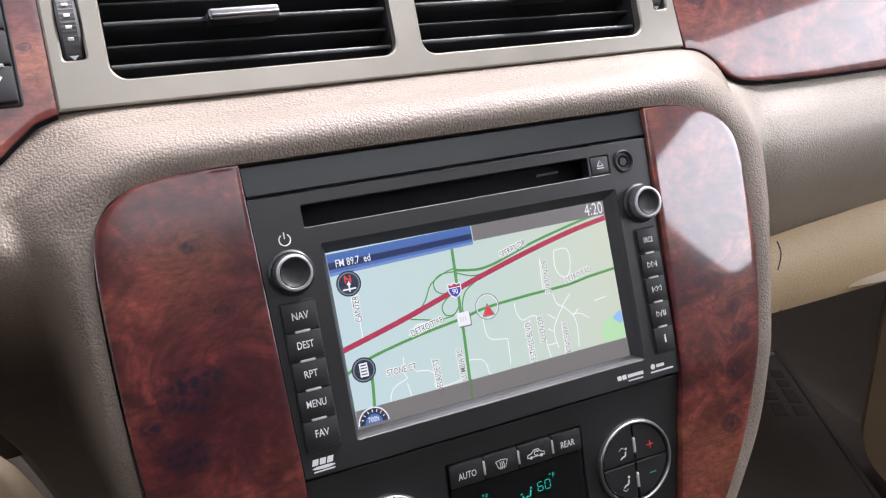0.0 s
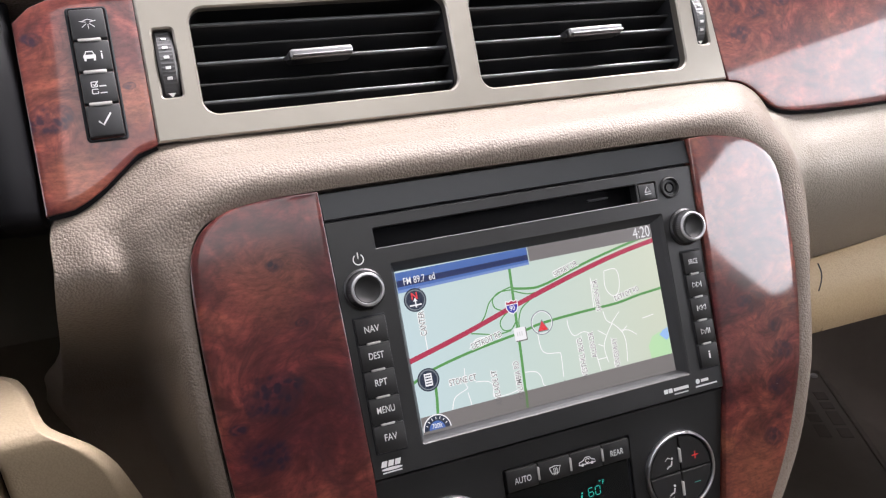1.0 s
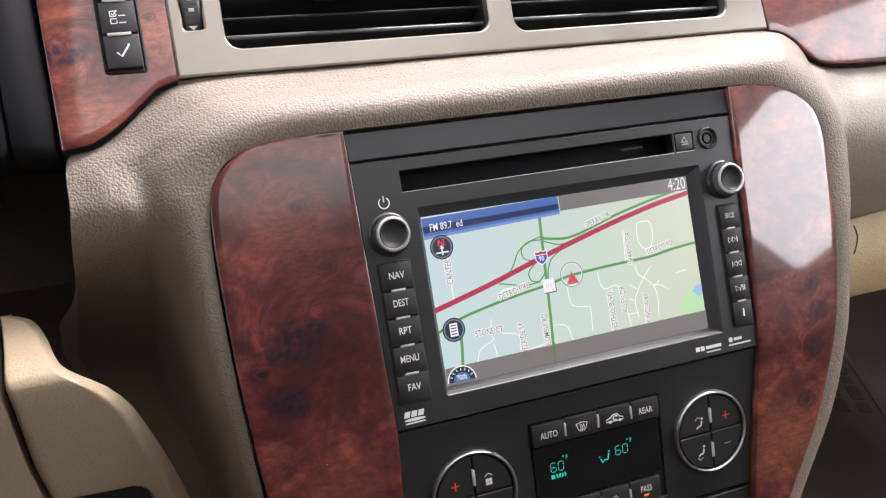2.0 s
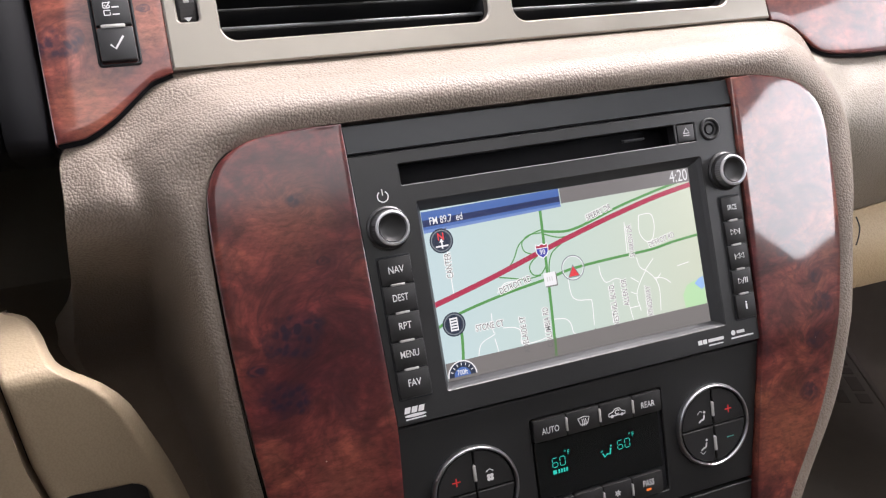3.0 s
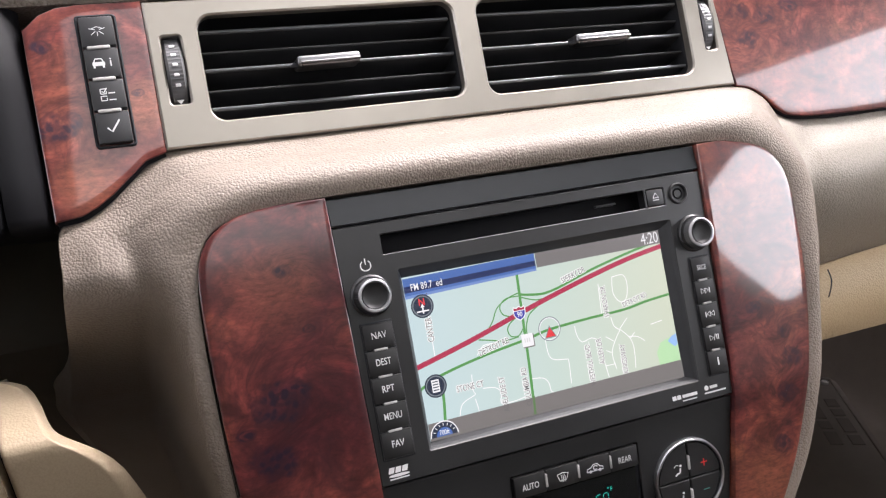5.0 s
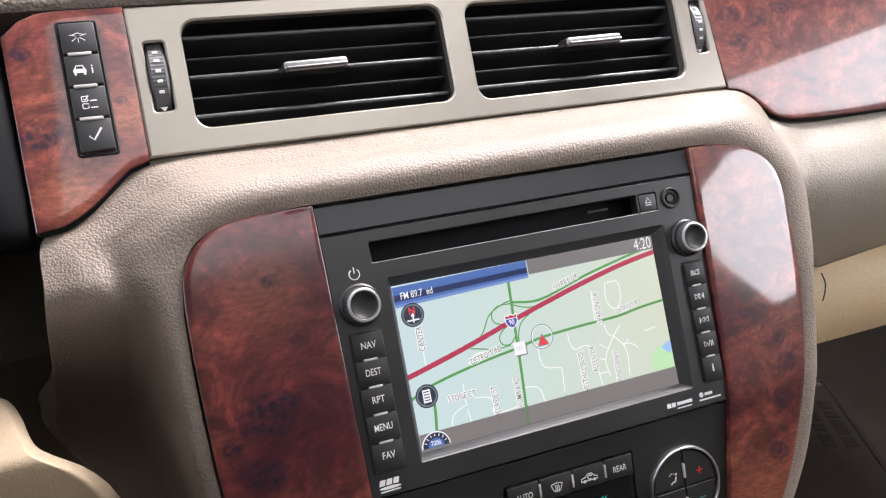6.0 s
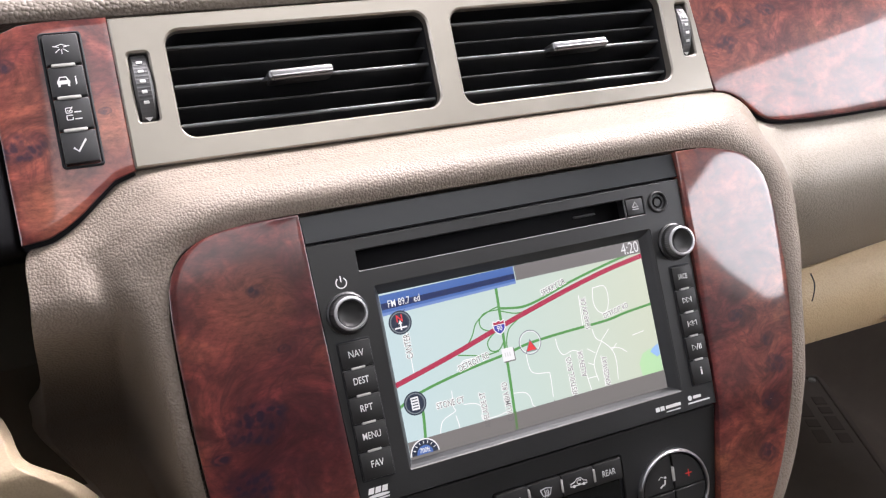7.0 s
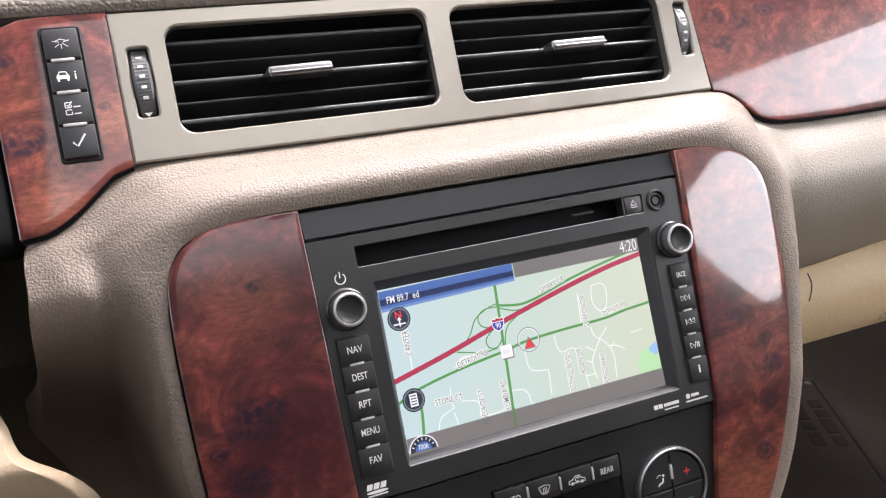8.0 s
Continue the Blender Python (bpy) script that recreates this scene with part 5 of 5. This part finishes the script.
part("airflow_mark", merged(ribbon([(0.1010, -0.0370), (0.1020, -0.0390), (0.1034, -0.0378), (0.1050, -0.0382), (0.1056, -0.0352)], 0.0008, yd), disc(0.1058, -0.0342, 0.0005, yd, 10), ribbon([(0.1000, -0.0362), (0.1012, -0.0358)], 0.0004, yd)), TEAL, climate, "teal lit airflow symbol")

X_ROW = (0.0657, 0.0830, 0.1008, 0.1190, 0.1351)
row_buttons = []
for k in range(4):
    row_buttons.append(part("button", box(X_ROW[k] + 0.0003, X_ROW[k + 1] - 0.0003, -0.0014, 0.0030, ROW1[2], ROW1[3], 0.0004, 2), BUTTON, climate))
for k in range(1, 4):
    part("light_bar", box(X_ROW[k] - 0.0006, X_ROW[k] + 0.0006, -0.0019, 0.0, -0.0206, -0.0140, 0.0004, 2), LIGHT_BAR, climate, "pale light bar")
ys, zr = -0.00162, -0.0180
part("legend", text("AUTO", 0.0044, 0.0744, zr, ys, 0.74, 0, "CENTER", 0.00006), INK, row_buttons[0], "white lettering")
x = 0.0919
part("legend", merged(ribbon([(x - 0.0030, zr + 0.0018), (x, zr + 0.0024), (x + 0.0030, zr + 0.0018), (x + 0.0018, zr - 0.0014), (x - 0.0018, zr - 0.0014), (x - 0.0030, zr + 0.0018)], 0.00045, ys), *[ribbon([(x + d, zr + 0.0014), (x + d + 0.0003, zr), (x + d, zr - 0.0022)], 0.0004, ys) for d in (-0.0009, 0.0, 0.0009)]), INK, row_buttons[1], "white defrost symbol")
x = 0.1099
body = [(x - 0.0046, zr - 0.0012), (x - 0.0044, zr + 0.0002), (x - 0.0024, zr + 0.0007), (x - 0.0008, zr + 0.0021), (x + 0.0014, zr + 0.0021), (x + 0.0026, zr + 0.0006), (x + 0.0044, zr + 0.0000), (x + 0.0046, zr - 0.0012)]
wheels = [disc(x + d, zr - 0.0013, 0.0008, ys - 0.00002, 14) for d in (-0.0027, 0.0027)]
part("legend", merged(ribbon(body + body[:1], 0.0005, ys), arc(x + 0.0001, zr + 0.0003, 0.0010, 40, 320, 0.0005, ys - 0.00002, 14), patch([(x + 0.0002, zr + 0.0012), (x + 0.0014, zr + 0.0016), (x + 0.0013, zr + 0.0004)], ys - 0.00004), *wheels), INK, row_buttons[2], "white recirculation symbol")
part("legend", text("REAR", 0.0044, 0.1271, zr, ys, 0.74, 0, "CENTER", 0.00006), INK, row_buttons[3], "white lettering")
X_LOW = (0.0670, 0.0830, 0.0985, 0.1145, 0.1320)
low_buttons = []
for k in range(4):
    low_buttons.append(part("button", box(X_LOW[k] + 0.0003, X_LOW[k + 1] - 0.0003, -0.0014, 0.0030, ROW2[2], ROW2[3], 0.0004, 2), BUTTON, climate))
for k in range(1, 4):
    part("light_bar", box(X_LOW[k] - 0.0006, X_LOW[k] + 0.0006, -0.0019, 0.0, -0.0618, -0.0556, 0.0004, 2), LIGHT_BAR, climate, "pale light bar")
part("legend", text("PASS", 0.0044, 0.1234, -0.0574, ys, 0.70, 0, "CENTER", 0.00006), INK, low_buttons[3], "white lettering")
part("lamp", box(0.1220, 0.1246, -0.0017, -0.0012, -0.0612, -0.0602), AMBER, low_buttons[3], "lit amber lamp")
part("legend", merged(*[ribbon([(0.1060 + 0.0018 * math.cos(a), -0.0580 + 0.0018 * math.sin(a)), (0.1060 - 0.0018 * math.cos(a), -0.0580 - 0.0018 * math.sin(a))], 0.0004, ys) for a in (0.3, 1.35, 2.4)], arc(0.1060, -0.0580, 0.0010, 0, 360, 0.0004, ys, 16)), INK, low_buttons[2], "white snowflake symbol")
part("lamp", box(0.1052, 0.1068, -0.0017, -0.0012, -0.0616, -0.0608), AMBER, low_buttons[2], "lit amber lamp")


def quadrant(cx, cz, r, a0, gap=0.0004):
    pts = [(cx, cz)] + [(cx + r * math.cos(radians(a0 + 90 * i / 12)), cz + r * math.sin(radians(a0 + 90 * i / 12))) for i in range(13)]
    return sheet(grown(pts, -gap), [], -0.0018, 0.002, 0.0004)


for n_dial, (cx, cz) in enumerate(((0.0345, -0.0372), (0.1637, -0.0374))):
    dial = part("dial", lathe([(0.0212, 0.0012), (0.0212, -0.0014), (0.0210, -0.0022), (0.0206, -0.0028), (0.0200, -0.0029), (0.0196, -0.0024), (0.0194, -0.0008)], 72, (cx, 0, cz)), CHROME, climate, "polished chrome ring")
    part("dial_floor", lathe([(0.0200, 0.0), (0.0, 0.0)], 48, (cx, 0, cz)), BLACK_DEEP, dial)
    keys = [part("key", quadrant(cx, cz, 0.0191, a), BUTTON, dial) for a in (0, 90, 180, 270)]
    for dz in (0.0085, -0.0095):
        part("light_bar", box(cx - 0.0008, cx + 0.0008, -0.0025, 0.0, cz + dz - 0.0038, cz + dz + 0.0038, 0.0005, 2), LIGHT_BAR, dial, "pale light bar")
    yk = -0.0020
    plus_key, minus_key = (keys[0], keys[3]) if n_dial else (keys[1], keys[2])
    px = cx + (0.0092 if n_dial else -0.0092)
    part("legend", merged(ribbon([(px - 0.0020, cz + 0.0066), (px + 0.0020, cz + 0.0066)], 0.0006, yk), ribbon([(px, cz + 0.0046), (px, cz + 0.0086)], 0.0006, yk - 0.00002)), RED_INK, plus_key, "red plus sign")
    part("legend", ribbon([(px - 0.0020, cz - 0.0080), (px + 0.0020, cz - 0.0080)], 0.0006, yk), TEAL_INK, minus_key, "dull teal minus sign")
    if n_dial:
        for key, dz, up in ((keys[1], 0.0056, 1), (keys[2], -0.0090, -1)):
            qx, qz = cx - 0.0068, cz + dz
            part("legend", merged(ribbon([(qx - 0.0018, qz - 0.0024), (qx - 0.0004, qz - 0.0014), (qx + 0.0010, qz - 0.0012)], 0.0009, yk), ribbon([(qx + 0.0010, qz - 0.0012), (qx + 0.0015, qz + 0.0012)], 0.0009, yk - 0.00002), disc(qx + 0.0017, qz + 0.0024, 0.0007, yk, 12), ribbon([(qx - 0.0024, qz + (0.0020 if up > 0 else -0.0030)), (qx - 0.0008, qz + (0.0034 if up > 0 else -0.0044)), (qx + 0.0006, qz + (0.0026 if up > 0 else -0.0034))], 0.0004, yk)), INK, key, "white seat airflow symbol")
    else:
        for key, dz, up in ((keys[0], 0.0050, 1), (keys[3], -0.0095, -1)):
            qx, qz = cx + 0.0072, cz + dz
            part("legend", merged(*[disc(qx + 0.0011 * math.cos(a), qz + 0.0011 * math.sin(a), 0.0009, yk, 12) for a in (0.8, 2.37, 3.94, 5.5)], ribbon([(qx - 0.0018, qz + 0.0028 * up), (qx, qz + 0.0040 * up), (qx + 0.0018, qz + 0.0028 * up)], 0.00045, yk)), INK, key, "white fan symbol")

# ---- lower fascia under the climate control ----
lower = thing("lower_fascia", (0.0, 0.0095, -0.2045), "plain black lower fascia under the climate control", "fascia", turn=Matrix.Rotation(radians(6.0), 4, "X"))
part("cover", sheet([(0.1855, -0.0008), (-0.0010, -0.0002), (-0.0030, -0.06), (0.178, -0.06)], [], 0.0, 0.01, 0.0005), BLACK, lower)

# ---- driver's side: instrument hood, column cover, knee panel and unseen light blockers ----
hood = thing("instrument_hood", (-0.115, 0.03, 0.0), "smooth black plastic hood beside the instrument cluster", "instrument cluster")


def hood_skin(x_in, x_out, y_in, y_out, bow, low_in=0.0062, low_out=0.0056):
    rows = []
    for k in range(17):
        u = k / 16
        x = x_in + (x_out - x_in) * u
        turn = math.sqrt(max(0.0, 1 - (1 - min(1.0, u * 7)) ** 2))
        y = y_in + (y_out - y_in) * u - bow * math.sin(math.pi * u) + 0.003 * (1 - turn)
        low = low_in + (low_out - low_in) * u + 0.002 * (1 - turn)
        rows.append([(x + 0.0012, y + 0.05, low), (x, y + 0.014, low), (x, y + 0.006, low + 0.0008), (x, y + 0.002, low + 0.0028), (x, y, low + 0.0065), (x, y - 0.002, 0.03), (x, y, 0.07), (x, y + 0.004, 0.105), (x, y + 0.02, 0.125), (x, y + 0.06, 0.14)])
    return loft(rows)


part("inner_bezel", hood_skin(-0.1148, -0.1310, 0.0225, 0.0130, 0.0022), HOOD, hood)
part("outer_bezel", hood_skin(-0.1316, -0.1750, 0.0120, -0.0200, 0.0040, 0.0058, 0.0056), HOOD, hood)
# Out-of-view extension of the hood, added to shade the knee area from the window.
part("unseen_hood_blocker", hood_skin(-0.1750, -0.4600, -0.0200, -0.1400, 0.0300, 0.0056, -0.090), HOOD, hood)
part("backing", box(-0.40, -0.1160, 0.060, 0.075, 0.008, 0.14), BLACK_DEEP, hood)

part("column_trim", loft([[(x, 0.170 - 0.30 * (-0.132 - x) + 1.7 * max(0.0, -0.045 - z), z) for z in (-0.15, -0.12, -0.10, -0.07, -0.045, -0.02, 0.004, 0.045)] for x in (-0.100, -0.132, -0.16, -0.20, -0.26, -0.34)]), SHELL, hood, "dark grained trim under the hood")

KNEE_EDGE = [(-0.2601, -0.0710), (-0.1800, -0.0840), (-0.1550, -0.0887), (-0.1380, -0.0925), (-0.1240, -0.0965), (-0.1092, -0.1012), (-0.1015, -0.1040), (-0.0950, -0.1078), (-0.0895, -0.1123), (-0.0849, -0.1178), (-0.0815, -0.1225), (-0.0790, -0.1257), (-0.0772, -0.1276), (-0.0728, -0.1302), (-0.0674, -0.1325), (-0.0616, -0.1361), (-0.0579, -0.1398), (-0.0556, -0.1457), (-0.0545, -0.1500)]
KNEE_GAP = [(-0.2601, -0.1340), (-0.1700, -0.1425), (-0.1400, -0.1455), (-0.1200, -0.1478), (-0.0900, -0.1478), (-0.0700, -0.1490), (-0.0545, -0.1520)]
KNEE_DEPTH = [(-0.2601, 0.160), (-0.1700, 0.074), (-0.1224, 0.0355), (-0.1058, 0.0215), (-0.0953, 0.0128), (-0.0890, 0.0078), (-0.0850, 0.0050), (-0.0820, 0.0041), (-0.0790, 0.0048), (-0.0755, 0.0080), (-0.0700, 0.0165), (-0.0630, 0.028), (-0.0540, 0.043)]


def pocket_in(x, z):
    """How far (x, z) lies inside the pocket's rounded opening."""
    dx, dz, r = min(x + 0.1440, -0.1030 - x), -0.1385 - 0.05 * (x + 0.1423) - z, 0.009
    return r - math.hypot(r - dx, r - dz) if dx < r and dz < r else min(dx, dz)


def knee_panel(left, right, edge_fall):
    rows = []
    for i in range(161):
        z = -0.250 + 0.1953 * i / 160
        a, b, y = left(z), right(z), curve_at(KNEE_DEPTH, z)
        row = []
        for k in range(65):
            u = k / 64
            x = a + (b - a) * u
            row.append((x, y + 0.022 * ease(0.0, 0.0045, pocket_in(x, z)) + edge_fall * max(0.0, u - 0.86) ** 2 / 0.0196 + 0.004 * math.exp(-u * 40), z))
        row.append((b - 0.010 * min(1.0, edge_fall / 0.01), y + edge_fall + 0.03, z))
        rows.append([(a, y + 0.03, z)] + row)
    return loft(rows)


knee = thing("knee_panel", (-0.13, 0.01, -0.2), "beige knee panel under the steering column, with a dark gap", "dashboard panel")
part("panel", knee_panel(lambda z: curve_at(KNEE_GAP, z) + 0.0012, lambda z: curve_at(KNEE_EDGE, z), 0.010), TAN_SMOOTH, knee)
part("side_panel", knee_panel(lambda z: -0.30, lambda z: curve_at(KNEE_GAP, z) - 0.0012, 0.001), TAN_SMOOTH, knee)
part("gap", loft([[(curve_at(KNEE_GAP, z) - 0.004, curve_at(KNEE_DEPTH, z) + 0.016, z), (curve_at(KNEE_GAP, z) + 0.004, curve_at(KNEE_DEPTH, z) + 0.016, z)] for z in [-0.250 + 0.1953 * i / 20 for i in range(21)]]), BLACK_DEEP, knee)
part("pocket", loft([[(x, curve_at(KNEE_DEPTH, z) + 0.012, z) for x in (-0.1420, -0.1050)] for z in [-0.250 + 0.110 * i / 12 for i in range(13)]]), BLACK_DEEP, knee, "dark pocket opening")

# Unseen block, added to keep window light off the lower flank.
part("unseen_column_blocker", box(-0.46, -0.215, -0.30, 0.04, -0.14, -0.03, 0.03, 4), HOOD, knee, "unseen black block that shades the lower left, where a steering column would be")

# ---- passenger side: glove box band ----
def glove_band(x0, x1, curl):
    rows = []
    for i in range(25):
        u = i / 24
        row = []
        for k in range(17):
            v = k / 16
            z = -0.0865 - 0.0500 * v
            x = x0 + (x1 - x0) * u + curl * (1 - u) * math.sin(math.pi * (0.1 + 0.9 * v)) * 1.0
            y = 0.083 + 0.02 * (x - 0.34) - 0.010 * math.sin(math.pi * v) ** 0.8 + 0.004 * v
            z += 0.075 * (x - 0.34) * (1 - v) ** 2
            row.append((x, y, z))
        rows.append([(row[0][0], row[0][1] + 0.03, row[0][2])] + row + [(row[-1][0], row[-1][1] + 0.05, row[-1][2] + 0.006)])
    return loft(rows)


glove = thing("glove_box", (0.45, 0.09, -0.137), "cream vinyl glove box band under the passenger dashboard", "glove box")
part("door", glove_band(0.3475, 0.90, -0.006), TAN, glove)
part("end_cap", glove_band(0.275, 0.3462, 0.0), TAN, glove)
lip = [[(x, 0.0815 + 0.02 * (x - 0.34), -0.1314 + 0.19 * (x - 0.404)), (x, 0.0775 + 0.02 * (x - 0.34), -0.1316 - 0.06 * min(x - 0.404, 0.035)), (x, 0.0785 + 0.02 * (x - 0.34), -0.1326 - 0.06 * min(x - 0.404, 0.035)), (x, 0.095, -0.1325 - 0.10 * min(x - 0.404, 0.035))] for x in (0.404, 0.412, 0.42, 0.43, 0.44, 0.46, 0.5, 0.6, 0.75)]
part("lip", loft(lip), TAN_SMOOTH, glove, "pale moulded lip")
seam = [(0.3405, 0.0725, -0.0885), (0.3407, 0.0710, -0.0950), (0.3385, 0.0705, -0.1010), (0.3355, 0.0708, -0.1065)]
part("seam", loft([[(x - 0.0006, y, z), (x + 0.0007, y, z)] for x, y, z in spline(seam, 5)]), BLACK_DEEP, glove, "curved dark seam")

# ---- below: console side, toe board, mat, door ----
solid("console_core", box(-0.045, 0.225, 0.14, 0.50, -0.75, -0.04), SHELL_DARK, "dark core of the centre console", "console", flat=True)
solid("toe_board", loft([[(x, 0.54, 0.102), (x, 0.60, 0.16), (x, 0.66, 0.34), (x, 0.68, 0.55), (x, 0.68, 0.80)] for x in (-0.70, -0.2, 0.3, 0.90)]), CARPET, "dark brown carpeted toe board", "footwell", frame_=WORLD)
kick = [(0.855 + 0.062 * math.sin(0.5 * math.pi * k / 12), 0.101 + 0.24 * (1 - math.cos(0.5 * math.pi * k / 12))) for k in range(13)]
solid("carpet_upturn", loft([[(x, y, z) for x, z in kick] for y in (-0.6, 0.0, 0.3, 0.5, 0.70)]), CARPET, "brown carpet curving up the side of the footwell", "footwell", frame_=WORLD)
door = thing("door_panel", (0, 0, 0), "beige passenger door trim panel with rounded front edge, coloured paler for its glint", "door panel", turn=DASH.inverted() @ Matrix.Translation((0.93, 0.0, 0.1)))
door_loop = rounded(-0.55, 0.226, 0.018, 0.36, 0.062, 8)
lower_door = sheet(door_loop, [], 0.0, 0.16, 0.016)
lower_door.transform(Matrix(((0, 1, 0, -0.18), (1, 0, 0.06, 0), (0, 0, 1, 0), (0, 0, 0, 1))))
part("lower_trim", lower_door, TAN, door)
mat_ = thing("floor_mat", (0, 0, 0), "dark rubber floor mat with worn lettering on the carpet", "floor mat", turn=DASH.inverted() @ Matrix.Translation((0.891, 0.481, 0.10)) @ Matrix.Rotation(radians(-24.5), 4, "Z"))
part("slab", box(-0.42, 0.0, -0.50, 0.0, 0.0, 0.012, 0.005, 2), MAT, mat_)
part("rim", merged(box(-0.012, -0.004, -0.49, -0.008, 0.010, 0.0155, 0.002, 2), box(-0.41, -0.004, -0.016, -0.008, 0.010, 0.0155, 0.002, 2)), MAT, mat_, "raised rubber rim")
part("grommet", box(-0.026, -0.016, -0.026, -0.016, 0.011, 0.0150, 0.004, 3), LIGHT_BAR, mat_, "pale grommet")
for j, row_ in enumerate(((0.030, 0.018, 0.040), (0.022, 0.034, 0.016, 0.020))):
    along = -0.180
    for size in row_:
        part("lettering_bar", box(-0.070 + 0.030 * j, -0.052 + 0.030 * j, along, along + size, 0.0122, 0.0134, 0.0006, 1), MAT_MARK, mat_)
        along += size + 0.007
